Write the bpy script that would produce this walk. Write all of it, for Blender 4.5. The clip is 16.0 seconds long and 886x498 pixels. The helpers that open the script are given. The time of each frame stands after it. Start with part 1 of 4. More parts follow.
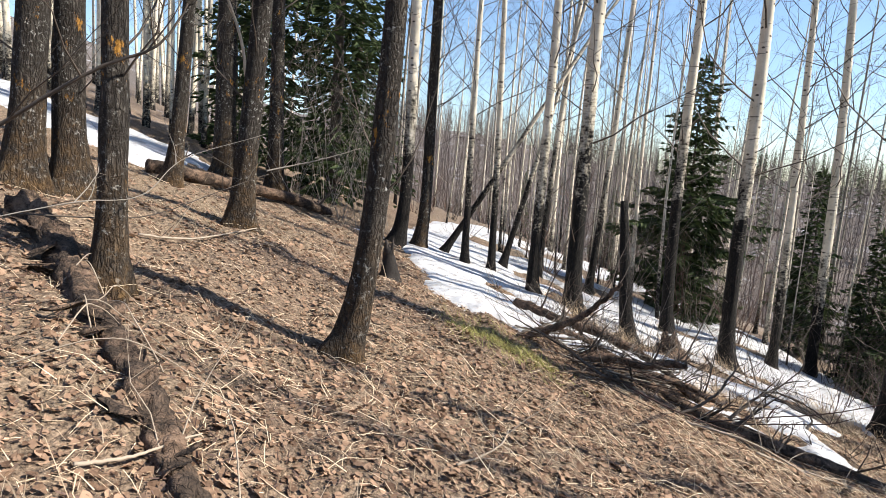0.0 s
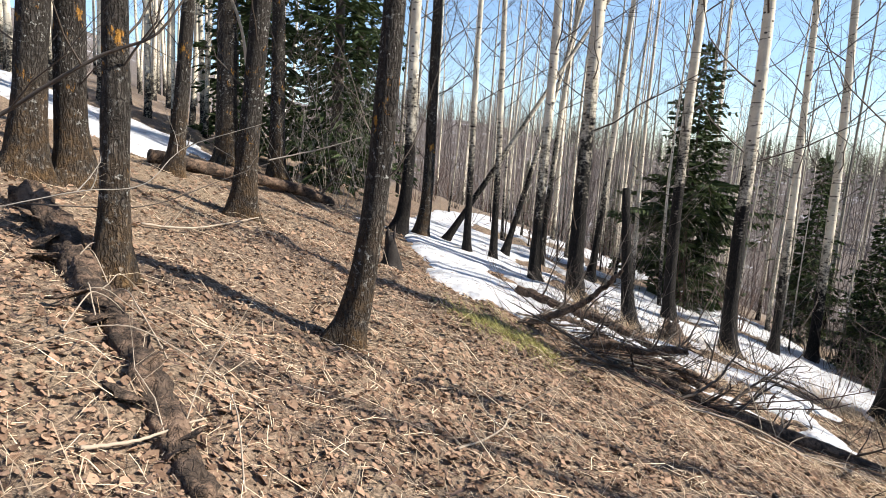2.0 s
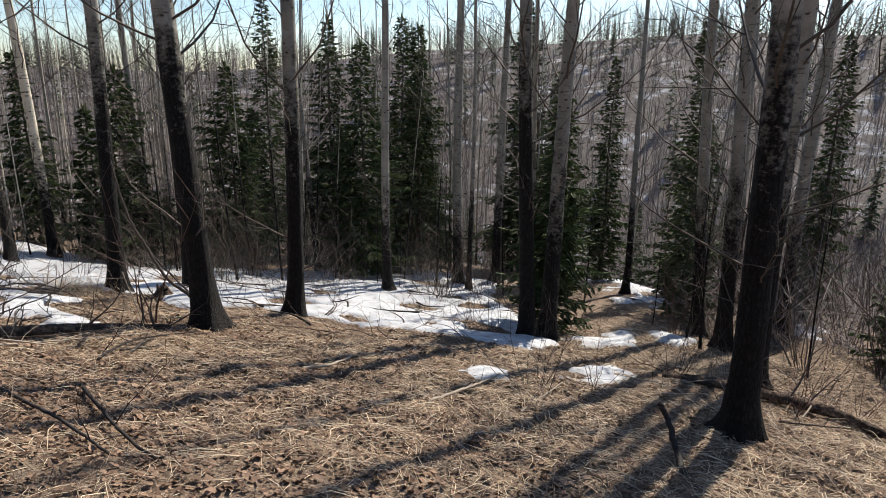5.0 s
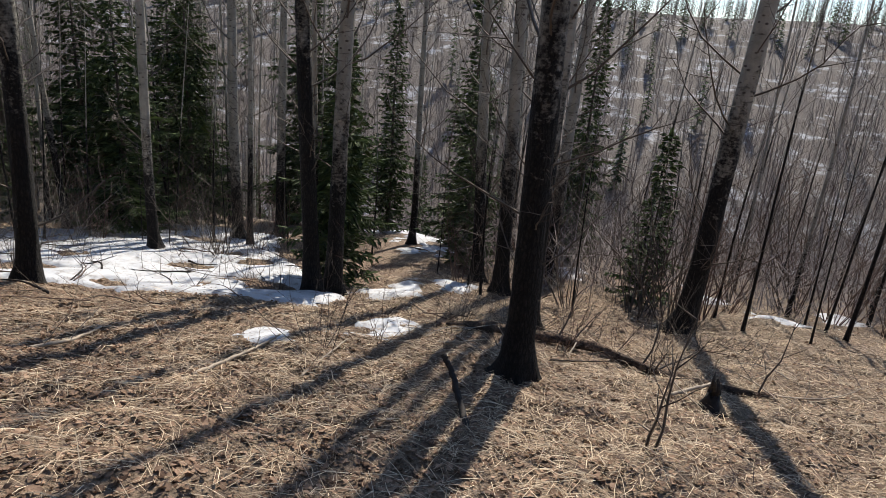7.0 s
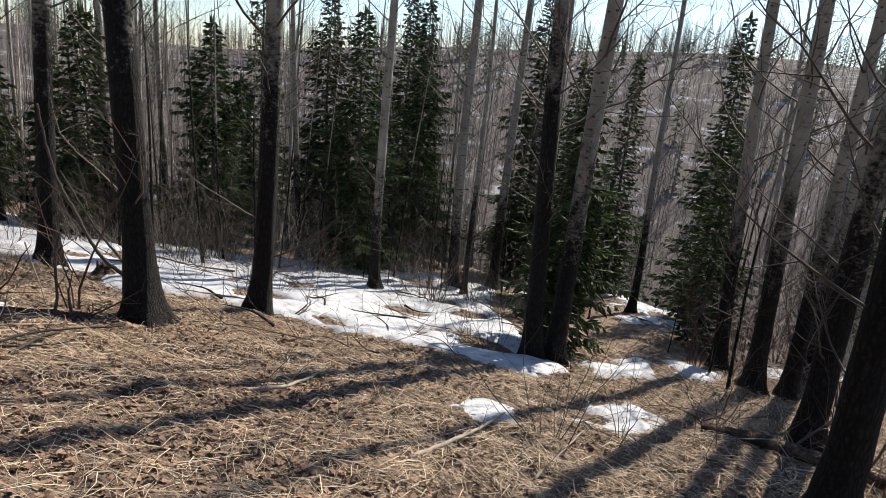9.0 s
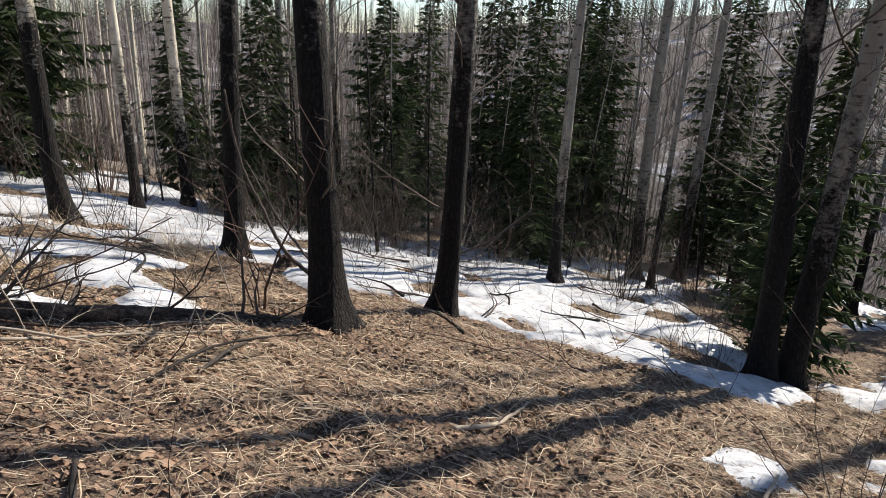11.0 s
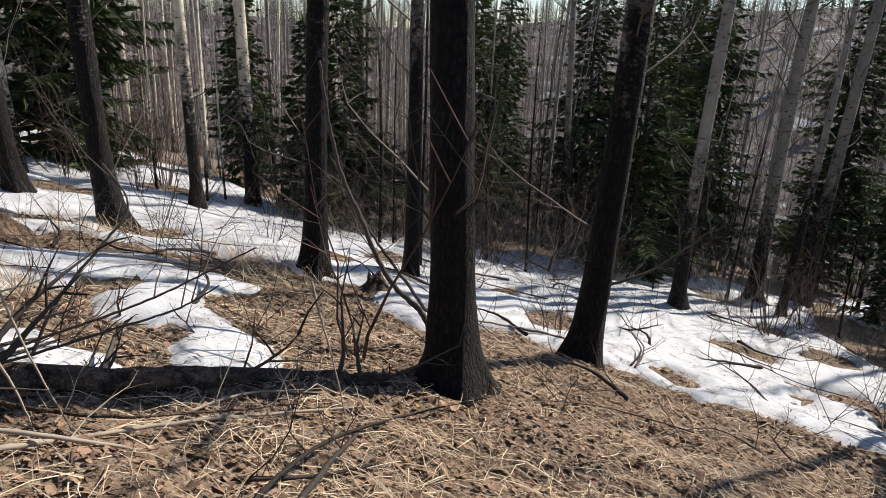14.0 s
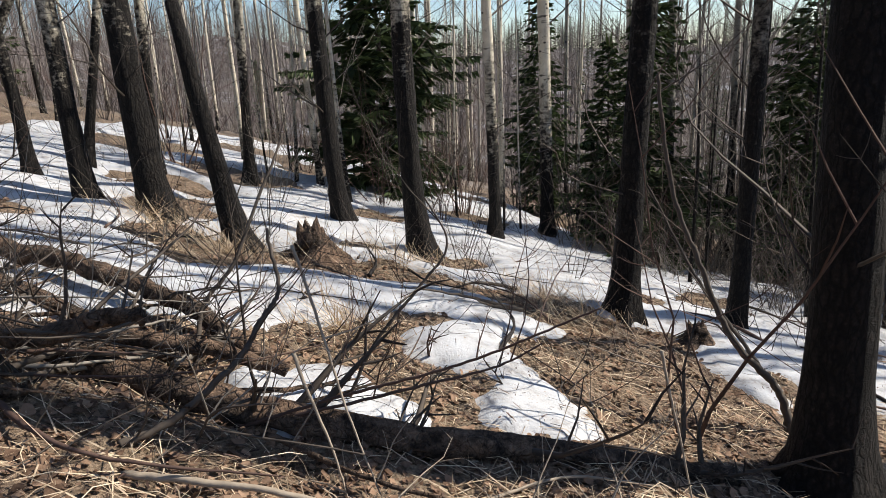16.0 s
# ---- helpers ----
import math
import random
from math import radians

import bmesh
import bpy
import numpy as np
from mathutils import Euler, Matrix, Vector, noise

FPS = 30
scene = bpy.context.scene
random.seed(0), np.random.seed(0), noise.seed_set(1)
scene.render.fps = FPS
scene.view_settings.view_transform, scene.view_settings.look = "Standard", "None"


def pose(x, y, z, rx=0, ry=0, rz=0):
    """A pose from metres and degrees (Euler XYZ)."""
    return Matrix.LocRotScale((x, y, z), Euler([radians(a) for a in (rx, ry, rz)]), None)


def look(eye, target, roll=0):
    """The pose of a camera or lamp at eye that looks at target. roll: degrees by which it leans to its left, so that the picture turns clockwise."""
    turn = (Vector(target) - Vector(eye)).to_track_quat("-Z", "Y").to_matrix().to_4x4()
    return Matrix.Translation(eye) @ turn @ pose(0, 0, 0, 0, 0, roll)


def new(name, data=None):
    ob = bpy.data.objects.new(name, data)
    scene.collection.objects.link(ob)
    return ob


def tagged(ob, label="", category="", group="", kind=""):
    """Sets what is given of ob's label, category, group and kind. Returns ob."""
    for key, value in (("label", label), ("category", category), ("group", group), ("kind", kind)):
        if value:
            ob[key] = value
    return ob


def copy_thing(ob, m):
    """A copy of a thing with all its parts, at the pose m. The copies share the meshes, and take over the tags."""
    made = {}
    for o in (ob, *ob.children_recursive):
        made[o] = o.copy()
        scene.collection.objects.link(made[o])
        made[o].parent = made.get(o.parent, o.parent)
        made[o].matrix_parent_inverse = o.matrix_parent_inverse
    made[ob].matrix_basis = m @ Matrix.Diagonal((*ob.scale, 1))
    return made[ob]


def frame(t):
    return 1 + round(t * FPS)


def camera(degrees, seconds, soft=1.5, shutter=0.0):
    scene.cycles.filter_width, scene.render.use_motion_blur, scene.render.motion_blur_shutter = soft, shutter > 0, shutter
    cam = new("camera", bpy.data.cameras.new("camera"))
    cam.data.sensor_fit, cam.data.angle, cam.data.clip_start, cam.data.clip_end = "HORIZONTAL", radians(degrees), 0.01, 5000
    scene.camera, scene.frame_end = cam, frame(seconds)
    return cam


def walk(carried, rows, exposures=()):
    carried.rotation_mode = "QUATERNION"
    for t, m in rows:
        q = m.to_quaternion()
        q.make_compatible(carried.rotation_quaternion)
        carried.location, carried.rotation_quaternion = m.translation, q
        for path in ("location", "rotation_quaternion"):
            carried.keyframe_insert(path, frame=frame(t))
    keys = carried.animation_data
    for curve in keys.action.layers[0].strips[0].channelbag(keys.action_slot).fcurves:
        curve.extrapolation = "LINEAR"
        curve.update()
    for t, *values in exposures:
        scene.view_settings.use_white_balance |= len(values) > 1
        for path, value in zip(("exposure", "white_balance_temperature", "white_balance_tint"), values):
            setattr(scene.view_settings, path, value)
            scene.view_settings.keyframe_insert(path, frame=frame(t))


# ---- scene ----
cam = camera(69.3, 16.0, 0.8)
METRES, EYE, TILT, LEAN, TURN = 6.2, 1.55, -8.0, -4.5, 0.0
ROWS = [
    (0.0, 0.0, 0.0, 0.0, 0.0, 0.0, -0.0),
    (0.5, -0.0006, -0.0004, 0.0002, 0.17, 0.04, 0.02),
    (1.0, -0.0007, -0.0009, 0.0005, 0.16, 0.14, -0.2),
    (1.5, 0.0008, -0.0017, 0.0004, 0.46, -0.21, 0.03),
    (2.0, 0.0025, -0.0038, -0.0025, 0.26, -0.95, 0.35),
    (2.5, 0.0097, -0.0153, -0.0089, -5.69, -2.57, -0.27),
    (3.0, 0.0255, -0.0393, -0.0086, -16.15, -4.13, 2.76),
    (3.5, 0.0345, -0.0598, -0.0097, -27.43, -6.71, 6.44),
    (4.0, 0.0395, -0.0748, -0.0165, -39.1, -9.12, 6.91),
    (4.5, 0.0421, -0.0903, -0.0218, -49.61, -11.41, 7.67),
    (5.0, 0.0425, -0.1043, -0.0195, -61.25, -15.28, 8.65),
    (7.5, 0.1411, -0.0848, -0.055, -79.72, -21.67, 3.54),
    (8.0, 0.1805, -0.0585, -0.0672, -74.27, -19.3, 5.44),
    (8.5, 0.2183, -0.0096, -0.0807, -69.43, -18.05, 5.43),
    (9.0, 0.2409, 0.0308, -0.0826, -60.66, -15.35, 3.82),
    (9.5, 0.2737, 0.0845, -0.0962, -51.16, -15.62, 7.49),
    (10.0, 0.2935, 0.1214, -0.0948, -48.27, -16.15, 7.14),
    (12.5, 0.3869, 0.3426, -0.0998, -46.95, -15.89, 6.5),
    (13.0, 0.4068, 0.3879, -0.1094, -45.56, -16.0, 7.05),
    (13.5, 0.4248, 0.4275, -0.1094, -44.08, -16.63, 7.62),
    (14.0, 0.4292, 0.473, -0.1067, -43.04, -15.84, 6.19),
    (14.5, 0.434, 0.5096, -0.1043, -39.54, -14.42, 6.3),
    (15.0, 0.4498, 0.5517, -0.1075, -32.63, -13.53, 11.05),
    (15.5, 0.448, 0.5784, -0.1085, -25.74, -10.95, 10.41),
    (16.0, 0.4452, 0.5859, -0.1072, -18.52, -10.16, 9.39),
]
EXPOSURES = [(0.0, 1.08), (3.5, 1.18), (4.2, 0.92), (5.0, 0.66), (8.5, 0.7), (10.0, 0.75), (12.5, 0.66), (16.0, 0.58)]
walk(cam, [(t, pose(0, 0, EYE, TILT, LEAN, TURN) @ pose(METRES * x, METRES * y, METRES * z, 90 + pitch, roll, yaw)) for t, x, y, z, yaw, pitch, roll in ROWS], EXPOSURES)

# ---- sky and sun ----
SUN_YAW, SUN_EL = 97.0, 41.0
sun_way = Vector((math.sin(radians(SUN_YAW)) * math.cos(radians(SUN_EL)), math.cos(radians(SUN_YAW)) * math.cos(radians(SUN_EL)), math.sin(radians(SUN_EL))))
world = bpy.data.worlds.new("sky")
scene.world = world
world.use_nodes = True
wn = world.node_tree
sky = wn.nodes.new("ShaderNodeTexSky")
sky.sky_type, sky.sun_disc = "NISHITA", False
sky.sun_elevation, sky.sun_rotation = radians(SUN_EL), radians(SUN_YAW)
sky.altitude, sky.air_density, sky.dust_density, sky.ozone_density = 500, 1.0, 0.5, 3.0
wn.nodes["Background"].inputs["Strength"].default_value = 0.098
wn.links.new(sky.outputs["Color"], wn.nodes["Background"].inputs["Color"])
sun = new("sun", bpy.data.lights.new("sun", "SUN"))
sun.data.energy, sun.data.angle, sun.data.color = 5.0, radians(0.55), (1.0, 0.935, 0.83)
sun.matrix_world = look(sun_way * 100, (0, 0, 0))


# ---- materials ----
def material(name, rough=0.85):
    m = bpy.data.materials.new(name)
    m.use_nodes = True
    b = m.node_tree.nodes["Principled BSDF"]
    b.inputs["Roughness"].default_value = rough
    b.inputs["Specular IOR Level"].default_value = 0.25
    return m, m.node_tree, b


def node(nt, kind, links=None, **values):
    n = nt.nodes.new("ShaderNode" + kind)
    for k, v in values.items():
        n.inputs[k.replace("_", " ")].default_value = v
    for k, v in (links or {}).items():
        nt.links.new(v, n.inputs[k])
    return n


def coords(nt, scale=(1, 1, 1), which="Object"):
    c = node(nt, "TexCoord")
    return node(nt, "Mapping", {"Vector": c.outputs[which]}, Scale=scale).outputs[0]


def noise_tex(nt, vec, scale, detail=4.0, rough=0.6):
    return node(nt, "TexNoise", {"Vector": vec}, Scale=scale, Detail=detail, Roughness=rough).outputs["Fac"]


def ramp(nt, fac, stops):
    r = node(nt, "ValToRGB", {"Fac": fac})
    el = r.color_ramp.elements
    while len(el) < len(stops):
        el.new(0.5)
    for e, (p, c) in zip(el, stops):
        e.position, e.color = p, (*c, 1) if len(c) == 3 else (c[0], c[0], c[0], 1)
    return r.outputs["Color"]


def mix(nt, fac, a, b, blend="MIX"):
    n = nt.nodes.new("ShaderNodeMix")
    n.data_type, n.blend_type = "RGBA", blend
    for sock, val in ((n.inputs[0], fac), (n.inputs[6], a), (n.inputs[7], b)):
        if isinstance(val, (int, float)):
            sock.default_value = val
        elif isinstance(val, tuple):
            sock.default_value = (*val, 1)
        else:
            nt.links.new(val, sock)
    return n.outputs[2]


def maths(nt, op, a, b=0.0, c=0.0):
    n = nt.nodes.new("ShaderNodeMath")
    n.operation = op
    for s, v in zip(n.inputs, (a, b, c)):
        if isinstance(v, (int, float)):
            s.default_value = v
        else:
            nt.links.new(v, s)
    return n.outputs[0]


def bumped(nt, b, height, strength=0.5, distance=0.02):
    n = node(nt, "Bump", {"Height": height}, Strength=strength, Distance=distance)
    nt.links.new(n.outputs["Normal"], b.inputs["Normal"])


def island(nt):
    return node(nt, "NewGeometry").outputs["Random Per Island"]


def per_object(nt):
    return node(nt, "ObjectInfo").outputs["Random"]


def height_of(nt):
    """Metres above the foot of the tree, in the tree's own space."""
    s = nt.nodes.new("ShaderNodeSeparateXYZ")
    nt.links.new(node(nt, "TexCoord").outputs["Object"], s.inputs[0])
    return s.outputs["Z"]


def ground_material():
    m, nt, b = material("leaf_litter_ground", 0.95)
    v = coords(nt)
    big = noise_tex(nt, v, 0.35, 3)
    mid = noise_tex(nt, v, 4.0, 5, 0.7)
    fine = noise_tex(nt, v, 45.0, 4, 0.7)
    cells = node(nt, "TexVoronoi", {"Vector": node(nt, "Mapping", {"Vector": v}, Scale=(1, 1, 0.3)).outputs[0]}, Scale=26.0, Randomness=1.0)
    tone = node(nt, "SeparateColor", {"Color": cells.outputs["Color"]}).outputs[0]
    base = ramp(nt, mid, [(0.38, (0.035, 0.022, 0.015)), (0.52, (0.15, 0.098, 0.066)), (0.68, (0.31, 0.215, 0.148))])
    leaf = ramp(nt, tone, [(0.0, (0.06, 0.038, 0.026)), (0.5, (0.20, 0.137, 0.096)), (1.0, (0.37, 0.27, 0.195))])
    col = mix(nt, 0.55, base, leaf)
    col = mix(nt, ramp(nt, big, [(0.4, (0.0,)), (0.65, (0.5,))]), col, (0.33, 0.265, 0.175))
    col = mix(nt, 0.5, col, ramp(nt, fine, [(0.40, (0.022, 0.014, 0.010)), (0.64, (0.37, 0.268, 0.188))]))
    # lingering snow on the far slopes
    geo = node(nt, "NewGeometry")
    dist = node(nt, "VectorMath", {"Vector": geo.outputs["Position"]})
    dist.operation = "LENGTH"
    far = ramp(nt, maths(nt, "DIVIDE", dist.outputs["Value"], 100.0), [(0.17, (0.0,)), (0.38, (1.0,))])
    patch = ramp(nt, noise_tex(nt, v, 0.16, 6, 0.75), [(0.54, (0.0,)), (0.62, (1.0,))])
    snowy = maths(nt, "MULTIPLY", maths(nt, "MULTIPLY", far, patch), 0.45)
    # ground colour greys with distance, in place of aerial haze
    col = mix(nt, far, col, ramp(nt, mid, [(0.3, (0.075, 0.062, 0.054)), (0.7, (0.16, 0.132, 0.115))]))
    col = mix(nt, snowy, col, (0.62, 0.64, 0.68))
    nt.links.new(col, b.inputs["Base Color"])
    bumped(nt, b, maths(nt, "ADD", maths(nt, "MULTIPLY", mid, 1.2), maths(nt, "ADD", fine, cells.outputs["Distance"])), 0.8, 0.03)
    return m


def snow_material():
    m, nt, b = material("old_snow", 0.7)
    v = coords(nt)
    grain = noise_tex(nt, v, 60.0, 5, 0.7)
    dirt = noise_tex(nt, v, 5.0, 7, 0.75)
    specks = node(nt, "TexVoronoi", {"Vector": v}, Scale=16.0).outputs["Distance"]
    col = ramp(nt, dirt, [(0.34, (0.27, 0.25, 0.235)), (0.47, (0.46, 0.46, 0.47)), (0.7, (0.56, 0.57, 0.59))])
    col = mix(nt, ramp(nt, specks, [(0.06, (0.75,)), (0.13, (0.0,))]), col, (0.30, 0.22, 0.15))
    nt.links.new(col, b.inputs["Base Color"])
    b.inputs["Subsurface Weight"].default_value = 0.15
    b.inputs["Subsurface Radius"].default_value = (0.02, 0.025, 0.03)
    bumped(nt, b, maths(nt, "ADD", grain, maths(nt, "MULTIPLY", noise_tex(nt, v, 9.0, 4), 2.0)), 0.4, 0.02)
    return m


def dark_bark_material():
    """Furrowed grey-brown bark, with grey and orange lichen and a rusty mossy foot."""
    m, nt, b = material("furrowed_bark", 0.92)
    v = coords(nt)
    tall = coords(nt, (1, 1, 0.28))
    warp = mix(nt, 0.06, tall, node(nt, "TexNoise", {"Vector": v}, Scale=11.0, Detail=5.0, Roughness=0.7).outputs["Color"], "ADD")
    furrow = node(nt, "TexVoronoi", {"Vector": warp}, Scale=38.0, Randomness=1.0)
    furrow.feature = "DISTANCE_TO_EDGE"
    plates = ramp(nt, furrow.outputs["Distance"], [(0.0, (0.15,)), (0.25, (1.0,))])
    rough = noise_tex(nt, tall, 30.0, 6, 0.7)
    col = mix(nt, plates, (0.022, 0.017, 0.013), ramp(nt, rough, [(0.35, (0.022, 0.018, 0.015)), (0.7, (0.12, 0.104, 0.088))]))
    col = mix(nt, ramp(nt, noise_tex(nt, v, 2.6, 4, 0.6), [(0.35, (0.65,)), (0.6, (0.0,))]), col, (0.03, 0.024, 0.019))
    grey = maths(nt, "MULTIPLY", ramp(nt, noise_tex(nt, v, 26.0, 6, 0.75), [(0.56, (0.0,)), (0.62, (0.9,))]), ramp(nt, noise_tex(nt, v, 4.0, 3, 0.6), [(0.42, (0.1,)), (0.6, (1.0,))]))
    col = mix(nt, grey, col, (0.42, 0.41, 0.38))
    h = height_of(nt)
    orange = maths(nt, "MULTIPLY", ramp(nt, noise_tex(nt, coords(nt, (1, 1, 0.5)), 7.0, 6, 0.75), [(0.60, (0.0,)), (0.66, (1.0,))]), ramp(nt, maths(nt, "DIVIDE", h, 4.0), [(0.05, (0.0,)), (0.3, (0.9,)), (0.8, (0.9,)), (0.95, (0.0,))]))
    col = mix(nt, orange, col, (0.46, 0.22, 0.035))
    foot = maths(nt, "MULTIPLY", ramp(nt, maths(nt, "DIVIDE", h, 1.6), [(0.0, (1.0,)), (0.7, (0.0,))]), ramp(nt, noise_tex(nt, v, 7.0, 6, 0.7), [(0.36, (0.0,)), (0.6, (0.85,))]))
    col = mix(nt, foot, col, ramp(nt, rough, [(0.35, (0.035, 0.020, 0.010)), (0.75, (0.20, 0.115, 0.042))]))
    nt.links.new(col, b.inputs["Base Color"])
    bumped(nt, b, maths(nt, "ADD", plates, maths(nt, "MULTIPLY", rough, 0.7)), 1.0, 0.02)
    return m


def aspen_bark_material():
    """Pale smooth bark above, black and cracked below, with dark scars."""
    m, nt, b = material("aspen_bark", 0.8)
    v = coords(nt)
    tall = coords(nt, (1, 1, 0.3))
    h = height_of(nt)
    r = per_object(nt)
    tint = node(nt, "SeparateColor", {"Color": node(nt, "ObjectInfo").outputs["Color"]}).outputs[0]
    lit_tone = node(nt, "SeparateColor", {"Color": node(nt, "ObjectInfo").outputs["Color"]}).outputs[1]
    edge = maths(nt, "MULTIPLY", tint, 6.0)
    blot = maths(nt, "MULTIPLY", maths(nt, "SUBTRACT", noise_tex(nt, coords(nt, (1, 1, 0.6)), 5.0, 6, 0.7), 0.5), 4.5)
    fleck = maths(nt, "MULTIPLY", maths(nt, "SUBTRACT", noise_tex(nt, coords(nt, (1, 1, 1.8)), 16.0, 5, 0.7), 0.5), 1.5)
    rising = maths(nt, "ADD", maths(nt, "MULTIPLY", maths(nt, "SUBTRACT", maths(nt, "ADD", h, blot), edge), 0.45), maths(nt, "ADD", fleck, 0.33))
    pale_fac = ramp(nt, rising, [(0.3, (0.0,)), (0.8, (1.0,))])
    warp = mix(nt, 0.05, tall, node(nt, "TexNoise", {"Vector": v}, Scale=13.0, Detail=5.0, Roughness=0.7).outputs["Color"], "ADD")
    plate = node(nt, "TexVoronoi", {"Vector": warp}, Scale=30.0, Randomness=1.0)
    plate.feature = "DISTANCE_TO_EDGE"
    gaps = ramp(nt, plate.outputs["Distance"], [(0.0, (0.0,)), (0.25, (1.0,))])
    crack = maths(nt, "ADD", maths(nt, "MULTIPLY", noise_tex(nt, v, 42.0, 6, 0.75), 0.7), maths(nt, "MULTIPLY", gaps, 0.25))
    dark = ramp(nt, crack, [(0.34, (0.004, 0.003, 0.0025)), (0.6, (0.016, 0.0125, 0.010)), (0.85, (0.065, 0.052, 0.041))])
    stain = noise_tex(nt, v, 3.0, 5, 0.7)
    # backlit shade is put into the colour: darker ramp for shaded trunks, cream for lit
    pale = mix(nt, lit_tone, ramp(nt, stain, [(0.3, (0.13, 0.12, 0.10)), (0.7, (0.30, 0.275, 0.235))]), ramp(nt, stain, [(0.3, (0.46, 0.41, 0.32)), (0.7, (0.74, 0.66, 0.53))]))
    rings = ramp(nt, noise_tex(nt, coords(nt, (0.5, 0.5, 4.0)), 5.0, 4, 0.6), [(0.62, (0.0,)), (0.68, (0.85,))])
    scars = ramp(nt, node(nt, "TexVoronoi", {"Vector": coords(nt, (1, 1, 1.6))}, Scale=7.0).outputs["Distance"], [(0.14, (1.0,)), (0.22, (0.0,))])
    pale = mix(nt, maths(nt, "MAXIMUM", rings, scars), pale, (0.07, 0.055, 0.045))
    col = mix(nt, pale_fac, dark, pale)
    nt.links.new(col, b.inputs["Base Color"])
    bumped(nt, b, maths(nt, "MULTIPLY", crack, maths(nt, "SUBTRACT", 1.15, pale_fac)), 1.0, 0.03)
    return m


def plain_material(name, a, c, scale=20.0, rough=0.9, bump=0.5, by="island", stretch=(1, 1, 1), through_light=0.0):
    m, nt, b = material(name, rough)
    n = noise_tex(nt, coords(nt, stretch), scale, 5, 0.7)
    which = island(nt) if by == "island" else per_object(nt)
    f = maths(nt, "ADD", maths(nt, "MULTIPLY", n, 0.55), maths(nt, "MULTIPLY", which, 0.5))
    nt.links.new(ramp(nt, f, [(0.2, a), (0.85, c)]), b.inputs["Base Color"])
    if bump:
        bumped(nt, b, n, bump, 0.01)
    if through_light:
        out = nt.nodes["Material Output"]
        tr = nt.nodes.new("ShaderNodeBsdfTranslucent")
        nt.links.new(ramp(nt, f, [(0.2, a), (0.85, c)]), tr.inputs["Color"])
        ms = nt.nodes.new("ShaderNodeMixShader")
        ms.inputs[0].default_value = through_light
        nt.links.new(b.outputs[0], ms.inputs[1])
        nt.links.new(tr.outputs[0], ms.inputs[2])
        nt.links.new(ms.outputs[0], out.inputs["Surface"])
    return m


GROUND, SNOW = ground_material(), snow_material()
BARK, ASPEN = dark_bark_material(), aspen_bark_material()
TWIG = plain_material("twig_bark", (0.022, 0.017, 0.014), (0.13, 0.105, 0.085), 12.0, 0.8, 0.0)
RED_TWIG = plain_material("reddish_twig_bark", (0.04, 0.025, 0.021), (0.14, 0.088, 0.068), 12.0, 0.8, 0.0)
GREY_TWIG = plain_material("grey_twig_bark", (0.13, 0.11, 0.09), (0.36, 0.32, 0.27), 12.0, 0.8, 0.0)
PALE_TWIG = plain_material("dry_pale_wood", (0.18, 0.14, 0.105), (0.44, 0.365, 0.28), 14.0, 0.85, 0.4, stretch=(1, 1, 1))
NEEDLES = plain_material("spruce_needles", (0.008, 0.018, 0.008), (0.088, 0.120, 0.042), 3.0, 0.8, 0.0, through_light=0.2)
LEAVES = plain_material("dry_leaves", (0.062, 0.033, 0.020), (0.40, 0.262, 0.175), 45.0, 0.85, 0.0, through_light=0.15)
STRAW = plain_material("dry_grass", (0.24, 0.155, 0.090), (0.80, 0.655, 0.47), 6.0, 0.8, 0.0, through_light=0.15)
GRASS = plain_material("new_grass", (0.17, 0.16, 0.05), (0.44, 0.40, 0.15), 6.0, 0.7, 0.0, through_light=0.25)


def rotten_material():
    """Dark cracked bark that flakes off pale brown wood."""
    m, nt, b = material("rotten_log_bark", 0.95)
    v = coords(nt)
    n = noise_tex(nt, v, 14.0, 7, 0.75)
    cell = node(nt, "TexVoronoi", {"Vector": mix(nt, 0.25, v, node(nt, "TexNoise", {"Vector": v}, Scale=9.0).outputs["Color"])}, Scale=22.0)
    cell.feature = "DISTANCE_TO_EDGE"
    crack = ramp(nt, cell.outputs["Distance"], [(0.0, (0.55,)), (0.12, (1.0,))])
    col = mix(nt, crack, (0.014, 0.010, 0.008), ramp(nt, n, [(0.3, (0.022, 0.016, 0.012)), (0.65, (0.12, 0.085, 0.063))]))
    col = mix(nt, ramp(nt, noise_tex(nt, v, 3.5, 6, 0.75), [(0.46, (0.0,)), (0.58, (0.85,))]), col, ramp(nt, n, [(0.3, (0.085, 0.052, 0.034)), (0.7, (0.30, 0.20, 0.138))]))
    nt.links.new(col, b.inputs["Base Color"])
    bumped(nt, b, maths(nt, "ADD", maths(nt, "MULTIPLY", crack, 0.6), n), 1.0, 0.03)
    return m


ROTTEN = rotten_material()
CHAR = plain_material("charred_wood", (0.012, 0.010, 0.009), (0.05, 0.04, 0.034), 22.0, 0.8, 1.0, by="object")
# far bark and twigs: greyed base colours stand in for aerial haze
HAZE_GREY_BARK = plain_material("haze_grey_bark", (0.105, 0.086, 0.077), (0.24, 0.202, 0.182), 0.4, 0.9, 0.0)
HAZE_GREY_TWIG = plain_material("haze_grey_twigs", (0.11, 0.089, 0.082), (0.245, 0.205, 0.19), 0.4, 0.9, 0.0)


# ---- the lie of the land ----
rng = np.random.default_rng(7)
WAVES = [(k, rng.uniform(0, 6.283), rng.uniform(0, 6.283), a) for k, a in ((0.9, 0.018), (1.3, 0.016), (2.1, 0.014), (3.4, 0.010), (5.2, 0.012), (7.7, 0.010), (11.0, 0.008), (14.0, 0.0065), (23.0, 0.005), (37.0, 0.0035)) for _ in (0, 1)]


